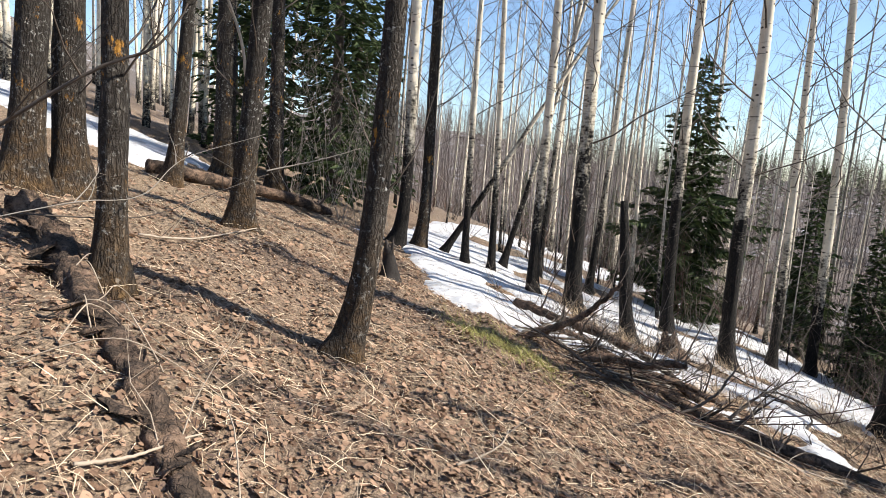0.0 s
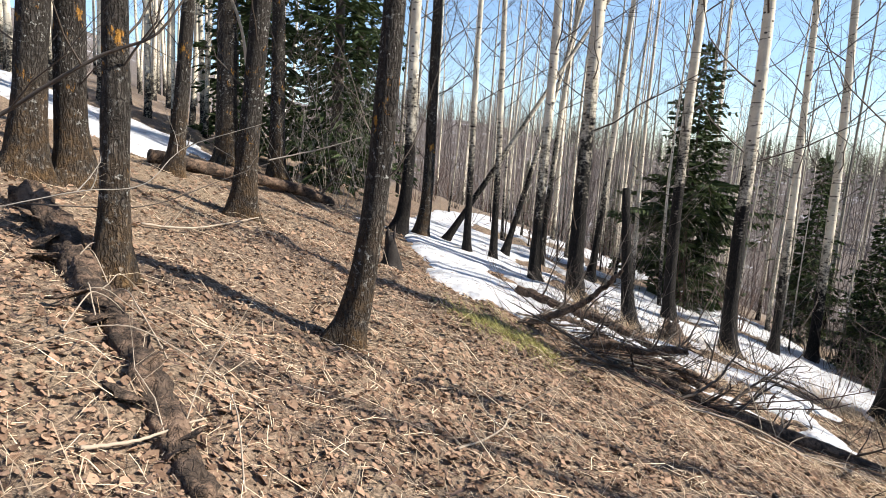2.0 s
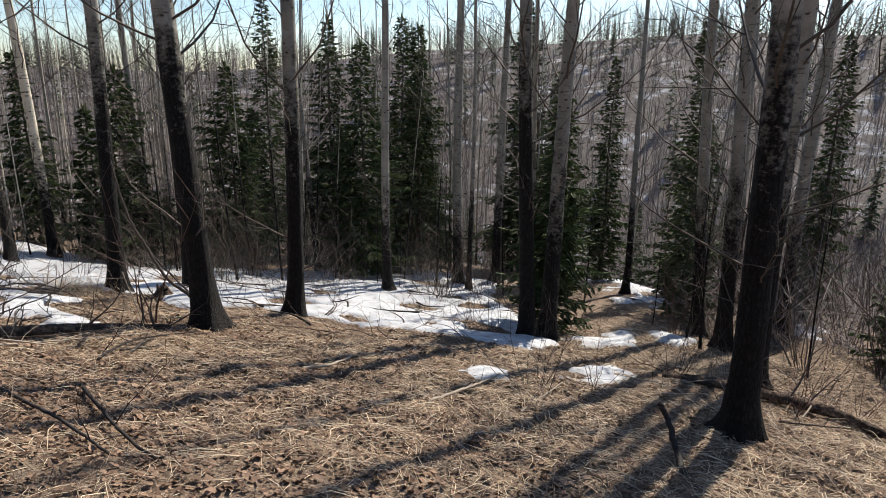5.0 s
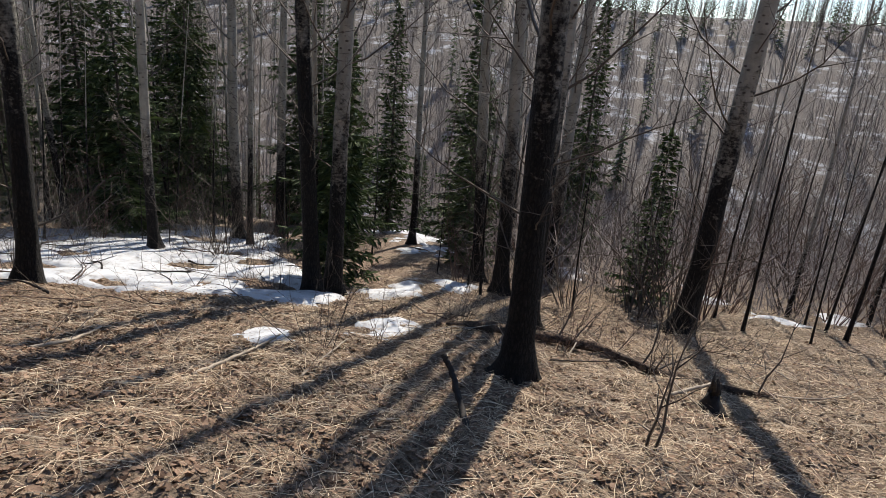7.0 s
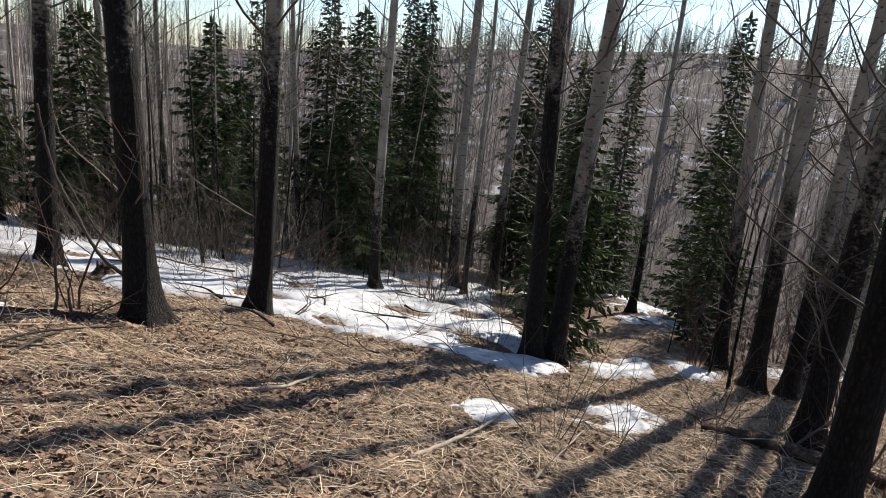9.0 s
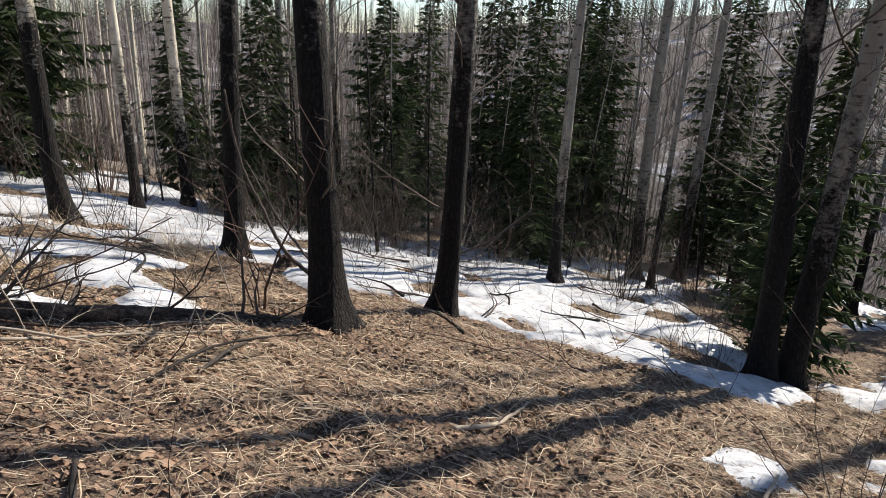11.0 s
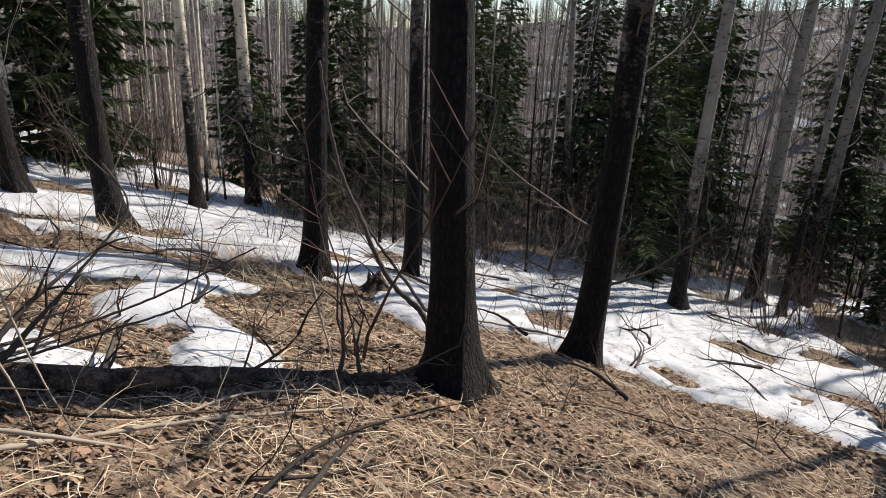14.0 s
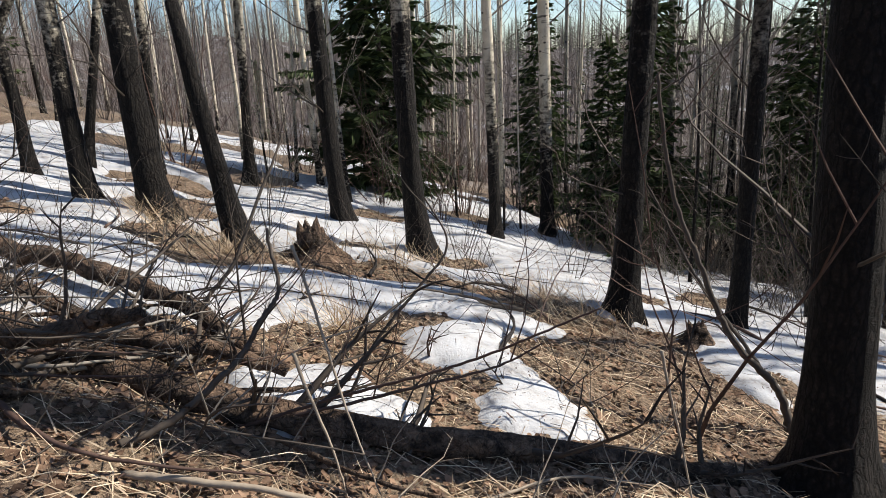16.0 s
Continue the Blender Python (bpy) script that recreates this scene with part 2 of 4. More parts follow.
def smooth(a, b, v):
    t = np.clip((v - a) / (b - a), 0, 1)
    return t * t * (3 - 2 * t)


def land(x, y, rough=True, fine=99):
    """Height of the ground: an even slope, a valley below it and a wooded hill across."""
    x, y = np.asarray(x, float), np.asarray(y, float)
    d = np.hypot(x, y)
    slope = 0.03 - 0.268 * np.clip(x, -90, 60) - 0.011 * np.clip(y, -60, 60) + 0.003 * np.clip(x - 8, 0, 12) ** 2
    turn = np.degrees(np.arctan2(x, y))
    side = smooth(-25, 5, turn) * (1 - smooth(150, 178, turn))
    floor_z = -6.0 - 13 * smooth(0, 70, turn)
    rise = 2.0 + 11.5 * smooth(32, 78, turn) + 0.9 * np.sin(turn * 0.09) + 0.8 * np.sin(turn * 0.23 + 1) + 13 * smooth(24, -12, turn)
    across = floor_z + (rise - floor_z) * smooth(38, 235, d) ** 0.85
    w = smooth(22, 52, d) * side
    z = slope * (1 - w) + across * w
    if rough:
        b = sum(a * np.sin(k * (x * math.cos(p) + y * math.sin(p)) + q) for k, p, q, a in WAVES if k < fine)
        z = z + b
    return z


def at(x, y, up=0.0):
    return Vector((x, y, float(land(x, y)) + up))


def inside(px, py, poly):
    """Signed distance to a closed outline, positive inside, for arrays of places."""
    best = np.full(px.shape, 1e9)
    odd = np.zeros(px.shape, bool)
    for (ax, ay), (bx, by) in zip(poly, poly[1:] + poly[:1]):
        dx, dy = bx - ax, by - ay
        t = np.clip(((px - ax) * dx + (py - ay) * dy) / (dx * dx + dy * dy), 0, 1)
        best = np.minimum(best, np.hypot(px - ax - t * dx, py - ay - t * dy))
        if dy:
            odd ^= ((ay > py) != (by > py)) & (px < dx * (py - ay) / dy + ax)
    return np.where(odd, best, -best)


FIELD = [(-0.9, 12.3), (-0.2, 9.5), (0.0, 7.5), (0.45, 6.95), (1.2, 7.1), (1.78, 6.75), (2.2, 6.8), (2.6, 6.95), (2.95, 6.97), (3.5, 7.38), (4.17, 7.53), (4.58, 7.3), (5.1, 7.55), (5.0, 8.0), (4.75, 8.3), (4.1, 8.5),
         (3.44, 8.45), (2.97, 8.4), (2.4, 8.35), (2.3, 8.75), (1.9, 9.3), (2.3, 9.9), (3.1, 9.5), (3.5, 8.97), (4.08, 9.2), (4.67, 8.7), (5.62, 8.32), (5.65, 7.8), (6.2, 7.65), (6.04, 6.75), (6.1, 6.3), (6.57, 6.8),
         (6.93, 6.4), (7.2, 5.8), (7.3, 5.3), (7.5, 4.6), (7.95, 3.8), (8.0, 3.0), (8.5, 2.3), (9.3, 2.1), (9.9, 2.5), (11.2, 3.6), (13.0, 4.9), (14.6, 5.6), (16.6, 6.3), (16.5, 8.6), (14.5, 9.9), (10.9, 10.0), (9.0, 11.4), (8.6, 14.0), (8.0, 17.5), (5.0, 21.0), (1.5, 21.5), (0.2, 18.0)]
ISLES = [[(2.76, 6.2), (2.95, 6.1), (3.3, 6.06), (3.62, 6.08), (3.7, 6.2), (3.53, 6.4), (3.32, 6.72), (3.14, 6.56), (2.86, 6.52)],
         [(3.74, 7.13), (4.04, 7.42), (4.42, 7.44), (4.5, 6.87), (4.58, 6.35), (4.54, 5.92), (4.21, 5.88), (3.95, 5.98), (3.86, 6.36), (4.03, 6.65), (3.72, 6.9)]]
UPHILL = [(-4.0, 11.4), (-4.7, 9.5), (-6.0, 10.1), (-7.3, 10.5), (-12.0, 12.0), (-12.0, 15.5), (-7.7, 13.3), (-5.0, 13.2)]
BARE = [(2.75, 9.15, 0.3), (2.2, 10.7, 0.5), (1.0, 9.5, 0.35), (8.0, 6.3, 0.3), (9.5, 6.9, 0.35), (5.0, 9.5, 0.4), (7.6, 8.7, 0.35), (4.0, 9.9, 0.3), (3.0, 13.5, 0.9), (6.5, 13.0, 0.7), (5.0, 16.5, 1.2), (1.6, 15.6, 1.0), (7.2, 15.6, 0.8), (3.4, 18.6, 1.1), (4.6, 11.9, 0.5), (2.2, 12.0, 0.6),
        (8.9, 4.4, 0.28), (9.6, 4.1, 0.3), (10.2, 5.2, 0.3), (8.6, 7.7, 0.3), (7.9, 5.1, 0.16), (9.2, 3.3, 0.3), (6.7, 8.6, 0.25), (12.3, 5.5, 0.4), (14.2, 7.2, 0.5), (12.8, 7.9, 0.3), (15.2, 8.7, 0.5), (11.4, 4.6, 0.3), (15.4, 6.4, 0.35)]
MELT = [(6.2, 1.95, 0.26, 0.17), (7.25, 1.0, 0.62, 0.30), (8.1, 1.05, 0.3, 0.15), (10.6, 1.6, 0.9, 0.35), (11.3, 0.7, 0.8, 0.4), (8.9, 5.0, 1.2, 0.8), (23.5, 4.2, 2.6, 1.3), (20.0, 3.0, 1.2, 0.6), (17.5, 2.4, 1.0, 0.5), (18.5, 5.6, 1.4, 0.7),
        (13.0, -5.2, 0.8, 0.4), (15.5, -4.4, 0.9, 0.4), (16.5, -1.5, 0.7, 0.4), (14.6, -0.6, 0.6, 0.3), (14.0, -7.2, 0.8, 0.35), (-0.9, 11.2, 0.5, 0.3)]


def snow_depth(x, y):
    """How far inside the snow a place lies, in metres; below nought there is none."""
    wob = 0.22 * np.sin(2.3 * x + 1.1 * y + 1) * np.sin(1.7 * y - 0.8 * x) + 0.13 * np.sin(5.1 * x - 3.3 * y) * np.sin(4.3 * y + 2.2 * x + 2) + 0.06 * np.sin(9.7 * x + 7.1 * y) + 0.035 * np.sin(15.3 * y - 11 * x + 1) + 0.012 * np.sin(31 * x + 23 * y)
    m = np.maximum(inside(x, y, FIELD), inside(x, y, UPHILL))
    for isle in ISLES:
        m = np.maximum(m, inside(x, y, isle))
    m = m + wob * 0.32 + 0.045 * np.sin(17 * x + 5 * y) * np.sin(13 * y - 6 * x) + 0.022 * np.sin(37 * x - 11 * y) * np.sin(29 * y + 9 * x)
    for cx, cy, r in BARE:
        m = np.minimum(m, np.hypot(x - cx, y - cy) - r + 0.8 * wob)
    for cx, cy, a, b in MELT:
        m = np.maximum(m, (1 - np.hypot((x - cx) / a, (y - cy) / b)) * min(a, b) * 0.45 - 0.03 + (0.9 * wob + 0.05 * np.sin(17 * x + 5 * y) * np.sin(13 * y - 6 * x)) * min(1, 2 * b))
    return m


def mesh_of(name, verts, faces, mat, flat=False):
    me = bpy.data.meshes.new(name)
    me.from_pydata(verts, [], faces)
    if not flat:
        me.polygons.foreach_set("use_smooth", [True] * len(me.polygons))
    if mat:
        me.materials.append(mat)
    me.update()
    return me


def grid_faces(nx, ny):
    i = np.arange(nx - 1)[:, None] * ny + np.arange(ny - 1)[None, :]
    return np.stack([i, i + ny, i + ny + 1, i + 1], -1).reshape(-1, 4)


def stretched(lo, hi, step, end):
    near = list(np.arange(lo, hi, step))
    s, v = step, near[-1]
    while v < end:
        s = min(s * 1.09, 60)
        v += s
        near.append(v)
    s, v = step, near[0]
    while v > -end:
        s = min(s * 1.09, 60)
        v -= s
        near.insert(0, v)
    return np.array(near)


gx, gy = stretched(-5, 12, 0.06, 1500), stretched(-4, 11, 0.06, 1500)
X, Y = np.meshgrid(gx, gy, indexing="ij")
P = np.stack([X, Y, land(X, Y)], -1).reshape(-1, 3)
tagged(new("ground", mesh_of("ground", P.tolist(), grid_faces(len(gx), len(gy)).tolist(), GROUND)), "brown forest slope covered in dead leaves and grass", "ground", kind="structure")


def snow_sheet(x0, x1, y0, y1, step, label):
    ax, ay = np.arange(x0, x1, step), np.arange(y0, y1, step)
    x, y = np.meshgrid(ax, ay, indexing="ij")
    m = snow_depth(x, y)
    crust = 0.010 * np.sin(6 * x + 3 * y) * np.sin(5 * y - 2 * x) + 0.004 * np.sin(13 * x - 9 * y)
    z = land(x, y, True, 6) - 0.030 + 0.5 * np.minimum(m + 0.05, 0) + 0.105 * (1 - np.exp(-np.clip(m + 0.05, 0, 9) / 0.11)) + crust * smooth(0, 0.3, m)
    f = grid_faces(len(ax), len(ay))
    f = f[(m.reshape(-1)[f] > -0.35).all(1)]
    used, inv = np.unique(f, return_inverse=True)
    v = np.stack([x, y, z], -1).reshape(-1, 3)[used]
    return tagged(new("snow", mesh_of("snow", v.tolist(), inv.reshape(-1, 4).tolist(), SNOW)), label, "snow", kind="structure")


snow_sheet(-2.5, 17, 0.4, 22.2, 0.065, "patchy old white snow with melted edges and litter")
snow_sheet(-12.5, -3.4, 8.8, 16, 0.12, "strip of old white snow on the upper slope")
snow_sheet(12.2, 27, -8, 0.35, 0.12, "scattered melting snow patches on the lower slope")
snow_sheet(17.05, 27, 0.4, 8, 0.12, "far melting snow patches below spruces")


# ---- shapes ----
class Geo:
    def __init__(self):
        self.v, self.f = [], []

    def tube(self, pts, radii, n=3, cap=True, lobes=None):
        """A round, tapered rod along the points."""
        base, prev = len(self.v), None
        for k, p in enumerate(pts):
            t = (pts[min(k + 1, len(pts) - 1)] - pts[max(k - 1, 0)]).normalized()
            if prev is None:
                prev = t.orthogonal().normalized()
            a = (prev - t * prev.dot(t))
            a = a.normalized() if a.length > 1e-6 else t.orthogonal().normalized()
            b = t.cross(a)
            prev = a
            for i in range(n):
                ang = 6.28318 * i / n
                r = radii[k] * (lobes(k, ang, p) if lobes else 1)
                self.v.append(p + a * (math.cos(ang) * r) + b * (math.sin(ang) * r))
        for k in range(len(pts) - 1):
            o = base + k * n
            for i in range(n):
                j = (i + 1) % n
                self.f.append((o + i, o + j, o + n + j, o + n + i))
        if cap and n > 2:
            self.f.append(tuple(base + i for i in range(n))[::-1])
            self.f.append(tuple(base + (len(pts) - 1) * n + i for i in range(n)))

    def blade(self, p, q, side, w):
        """A thin pointed leaf from p to q."""
        o = len(self.v)
        mid = p.lerp(q, 0.45)
        self.v += [p, mid + side * w, q, mid - side * w]
        self.f.append((o, o + 1, o + 2, o + 3))

    def sliver(self, p, q, side, w):
        o = len(self.v)
        self.v += [p - side * w, p + side * w, q]
        self.f.append((o, o + 1, o + 2))

    def mesh(self, name, mat, flat=False):
        return mesh_of(name, self.v, self.f, mat, flat)


def part(name, geo, mat, parent, label=""):
    ob = new(name, geo.mesh(name, mat))
    ob.parent = parent
    return tagged(ob, label)


def thing(name, place, label, category, group="", kind=""):
    ob = new(name)
    ob.empty_display_size = 0.2
    ob.location = place
    return tagged(ob, label, category, group, kind)


def any_side(r):
    return Vector((r.uniform(-1, 1), r.uniform(-1, 1), r.uniform(-1, 1))).normalized()


def bough(g, r, start, way, length, rad, twigs, depth=1, rise=0.25, n=3, steps=4):
    """A bare branch that curves upward, with side twigs."""
    pts, d = [start], way.normalized()
    for k in range(steps):
        d = (d + Vector((r.uniform(-0.27, 0.27), r.uniform(-0.27, 0.27), r.uniform(-0.18, 0.22) + rise * 0.5))).normalized()
        pts.append(pts[-1] + d * (length / steps))
    g.tube(pts, [rad * (1 - 0.82 * k / steps) for k in range(steps + 1)], n, False)
    for k in range(twigs):
        f = 0.2 + 0.8 * (k + r.random()) / twigs
        i = min(int(f * steps), steps - 1)
        p = pts[i].lerp(pts[i + 1], f * steps - i)
        axis = (pts[i + 1] - pts[i]).normalized()
        side = axis.cross(any_side(r)).normalized()
        dd = (axis * r.uniform(0.5, 1.1) + side).normalized()
        ll = length * r.uniform(0.22, 0.45) * (1.15 - 0.5 * f)
        if depth > 1:
            bough(g, r, p, dd, ll, rad * 0.45, max(2, twigs // 2), depth - 1, rise, 3, 2)
        else:
            q = p + dd * ll + Vector((0, 0, ll * 0.15))
            g.tube([p, p.lerp(q, 0.5) + any_side(r) * ll * 0.06, q], [rad * 0.4, rad * 0.3, rad * 0.12], 3, False)


def stem_line(h, lean, butt, ph, wav):
    e = 1 - math.exp(-h / 0.5)
    return Vector((lean[0] * h + butt[0] * e + wav * h ** 0.7 * math.sin(h * 0.55 + ph), lean[1] * h + butt[1] * e + wav * h ** 0.7 * math.sin(h * 0.47 + ph * 1.7), h))


def bare_tree(name, place, label, seed, diam=0.22, tall=14.0, lean=(0, 0), butt=(0, 0), mat=None, first=3.0, count=38, sides=12, fork=0.0, group="", twig=None, depth=1, low=0, wav=0.012, detail=True, dark=2.0, bright=0.35, blunt=1.0):
    """A leafless tree: one tapering stem with a flared foot, and its bare crown."""
    r = random.Random(seed)
    tree = thing(name, place, label, "tree", group)
    ph = r.uniform(0, 6.28)
    hs = [-0.12, 0.0, 0.05, 0.11, 0.18, 0.27, 0.4, 0.6, 0.85, 1.1] if detail else [-0.1, 0.0, 0.12, 0.35, 0.9]
    step = 0.3 if detail else 1.1
    while hs[-1] < tall - step:
        hs.append(hs[-1] + step)
        step *= 1.06
    rad = [diam / 2 * (max(0.03, 1 - max(h, 0) / (tall * blunt)) ** 0.75 + (0.95 if detail else 0.5) * math.exp(-max(h, 0) / 0.22)) for h in hs]
    pts = [stem_line(max(h, 0), lean, butt, ph, wav) + Vector((0, 0, min(h, 0))) for h in hs]
    k1, p1 = r.choice((3, 4, 5)), r.uniform(0, 6.28)

    def lobes(k, ang, p):
        h = max(hs[k], 0)
        v = 1 + math.exp(-h / 0.2) * (0.24 * math.cos(k1 * ang + p1) + 0.18 * math.cos(ang + p1 * 2))
        return v + 0.09 * noise.noise(Vector((math.cos(ang) * 2.2, math.sin(ang) * 2.2, p.z * 3 + seed))) + 0.07 * noise.noise(Vector((math.cos(ang) * 6, math.sin(ang) * 6, p.z * 9 + seed)))

    g = Geo()
    g.tube(pts, rad, sides, True, lobes if detail else None)
    if fork:
        b = stem_line(fork, lean, butt, ph, wav)
        a = r.uniform(0, 6.28)
        w = Vector((math.cos(a) * 0.35, math.sin(a) * 0.35, 1))
        q, line = b, [b]
        for k in range(7):
            w = (w + Vector((r.uniform(-0.1, 0.1), r.uniform(-0.1, 0.1), 0.12))).normalized()
            q = q + w * (tall - fork) / 8
            line.append(q)
        g.tube(line, [diam * 0.32 * (1 - 0.12 * k) for k in range(8)], 8)
    # red: height of the dark foot; green: how sunlit the pale bark is painted
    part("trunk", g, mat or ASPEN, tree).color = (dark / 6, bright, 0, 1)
    c, limbs = Geo(), []
    low = low + 3 if detail else low
    for k in range(count + low):
        h = first + (tall * 0.97 - first) * ((k + r.random()) / count) ** 1.05 if k < count else r.uniform(0.9, first)
        s = stem_line(h, lean, butt, ph, wav)
        a = k * 2.4 + r.uniform(-0.5, 0.5)
        up = 0.35 + 0.9 * h / tall
        L = min(2.6, 0.55 + 0.24 * (tall - h)) * r.uniform(0.5, 1.1) * (0.6 if k >= count else 1)
        rr = min(0.020, 0.003 + diam * 0.036 * L / 1.5)
        own = Geo() if detail and h < 4.5 else c
        bough(own, r, s, Vector((math.cos(a), math.sin(a), up)), L, rr, 6 if detail else 5, 2 if detail and h < 10 else 1, 0.22, 3, 6 if detail else 4)
        if own is not c:
            part("branch", own, twig or TWIG, tree)
    if c.v:
        part("crown", c, twig or TWIG, tree)
    return tree


def spruce(name, place, label, seed, tall=8.0, spread=1.5, clear=0.3, dense=1.0, group=""):
    """A conifer: straight stem, whorls of drooping boughs set with needle sprays."""
    r = random.Random(seed)
    tree = thing(name, place, label, "tree", group)
    g = Geo()
    hs = [-0.1] + [tall * k / 14 for k in range(15)]
    g.tube([Vector((0.02 * math.sin(h), 0.02 * math.cos(h * 1.3), h)) for h in hs], [max(0.008, 0.012 * tall * (1 - max(h, 0) / tall)) for h in hs], 8)
    part("trunk", g, TWIG, tree)
    c, count = Geo(), int((tall - clear) * 38 * (0.6 + 0.4 * dense))
    for k in range(count):
        f = (clear + (tall - 0.12 - clear) * (k + r.random()) / count) / tall
        h = tall * f
        l = (spread * (1 - f) ** 0.85 * min(1.0, 0.6 + (h - clear) * 0.5) + 0.07) * r.uniform(0.45, 1.15) * (1 + 0.2 * math.sin(h * 2.3 + seed))
        a = k * 2.39996 + r.uniform(-0.4, 0.4)
        droop = 0.50 * (1 - f) - 0.40 * f + r.uniform(-0.18, 0.18)
        out, side = Vector((math.cos(a), math.sin(a), 0)), Vector((-math.sin(a), math.cos(a), 0))

        def along(s):
            return Vector((0, 0, h)) + out * (l * s) + Vector((0, 0, -droop * l * (s - 0.5 * s * s * s)))
        c.tube([along(0), along(0.5), along(1)], [0.010, 0.007, 0.003], 3, False)
        m = max(3, int(l / 0.085 * dense))
        for i in range(m):
            s = 0.15 + 0.85 * (i + r.random()) / m
            p = along(s)
            for sg in (1, -1):
                tl = (0.11 + 0.34 * l * (1 - s)) * r.uniform(0.6, 1.3)
                d = (out * r.uniform(0.4, 0.9) + side * sg * r.uniform(0.5, 1.0) + Vector((0, 0, r.uniform(-0.8, 0.12)))).normalized()
                q = p + d * tl
                c.blade(p, q, d.cross(Vector((0, 0, 1))).normalized(), 0.020 + 0.075 * tl)
                c.blade(p, q, (d.cross(side) + any_side(r) * 0.3).normalized(), 0.018 + 0.07 * tl)
        c.blade(along(0.85), along(1) + out * 0.08 + Vector((0, 0, 0.03)), side, 0.03)
    for k in range(4):
        c.blade(Vector((0, 0, tall - 0.25)), Vector((0.05 * math.cos(k), 0.05 * math.sin(k), tall + 0.05)), Vector((math.cos(k * 1.6), math.sin(k * 1.6), 0)), 0.035)
    part("needle_crown", c, NEEDLES, tree)
    return tree


def shrub(name, place, label, seed, tall=1.6, stems=10, spread=0.5, mat=None, group="", twigs=6, rad=0.008):
    r = random.Random(seed)
    ob = thing(name, place, label, "shrub", group)
    for k in range(stems):
        g = Geo()
        a = r.uniform(0, 6.28)
        out = Vector((math.cos(a), math.sin(a), 0))
        bough(g, r, out * r.uniform(0, 0.12) + Vector((0, 0, -0.05)), out * spread * r.uniform(0.3, 1.4) + Vector((0, 0, 1)), tall * r.uniform(0.5, 1.1), rad * r.uniform(0.6, 1.2), twigs, 2 if k % 2 else 1, 0.2, 3, 5)
        part("stem", g, mat or RED_TWIG, ob)
    return ob


def curved(points, n):
    """A smooth line through the points."""
    out = []
    for i in range(len(points) - 1):
        p0, p1, p2, p3 = points[max(i - 1, 0)], points[i], points[i + 1], points[min(i + 2, len(points) - 1)]
        for k in range(n):
            t = k / n
            out.append(0.5 * ((2 * p1) + (p2 - p0) * t + (2 * p0 - 5 * p1 + 4 * p2 - p3) * t * t + (3 * p1 - p0 - 3 * p2 + p3) * t ** 3))
    return out + [points[-1]]


def log(name, label, spots, r0, r1, mat, seed, category="log", sides=14, rough=0.16, stubs=0, twig=None):
    """A fallen stem lying along spots of (x, y, height over the ground)."""
    r = random.Random(seed)
    pts = [at(x, y, u) for x, y, u in spots]
    o = pts[0].copy()
    line = curved([p - o for p in pts], 12)
    if r0 < 0.07:
        line = [p + any_side(r) * min(0.010, r0 * 0.22) + Vector((0.004 * math.sin(k * 0.35 + seed * 2), 0, 0.004 * math.sin(k * 0.27 + seed))) for k, p in enumerate(line)]
    ob = thing(name, o, label, category)
    g = Geo()
    rad = [r0 + (r1 - r0) * k / (len(line) - 1) for k in range(len(line))]
    g.tube(line, rad, sides, True, lambda k, a, p: 1 + rough * noise.noise(Vector((math.cos(a) * 1.5 + seed, math.sin(a) * 1.5, k * 0.55))) + rough * 0.6 * noise.noise(Vector((math.cos(a) * 4, math.sin(a) * 4 + seed, k * 1.3))))
    part("stem", g, mat, ob)
    if stubs:
        for k in range(stubs):
            s = Geo()
            i = r.randrange(2, len(line) - 1)
            ax = (line[i] - line[i - 1]).normalized()
            side = ax.cross(any_side(r)).normalized()
            side.z = abs(side.z)
            bough(s, r, line[i], side + ax * 0.5, r.uniform(0.2, 0.9), max(0.004, rad[i] * 0.3), 4, 1, 0.1, 4, 4)
            part("side_branch", s, twig or mat, ob)
    return ob


# ---- trees round the path ----
NAMED = []


def grow(x, y, diam, tall, label, seed, **kw):
    NAMED.append((x, y))
    # trunks seen against the sun get the painted shade tone, side-lit ones cream
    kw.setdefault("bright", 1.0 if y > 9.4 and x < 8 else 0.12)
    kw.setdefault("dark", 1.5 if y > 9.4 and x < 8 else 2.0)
    return bare_tree("tree", at(x, y, -0.03), label, seed, diam, tall, **kw)


OLD = "old grey-barked tree with rough furrowed trunk and lichen"
grow(-3.80, 5.85, 0.29, 12, "thick grey-barked tree with orange lichen and flared foot", 1, lean=(0.06, 0), mat=BARK, first=2.6, sides=18)
grow(-3.58, 6.25, 0.30, 13, "thick dark-barked tree with a broad flared foot", 2, lean=(0.01, 0), butt=(-0.03, 0), mat=BARK, first=3, sides=18)
grow(-2.24, 4.31, 0.19, 11, "dark tree with bright orange lichen on its trunk", 3, lean=(0.0, 0), butt=(0.05, 0), mat=BARK, first=2.4, sides=18)
grow(-3.60, 8.66, 0.20, 11, "leaning dark slim tree at the snow strip", 4, lean=(0.07, 0), mat=BARK, first=2.2)
grow(-3.79, 11.3, 0.36, 14, "thick dark tree with rusty mossy foot", 5, lean=(-0.01, 0), mat=BARK, first=3)
grow(-2.29, 7.35, 0.25, 12, "dark lichen-covered tree with a mossy foot", 6, lean=(0.06, 0), butt=(0.03, 0), mat=BARK, first=2.5, sides=18)
grow(-2.99, 11.6, 0.27, 14, "brown-barked tree behind a tangle of boughs", 7, lean=(-0.01, 0), mat=BARK, first=2.2, low=5)
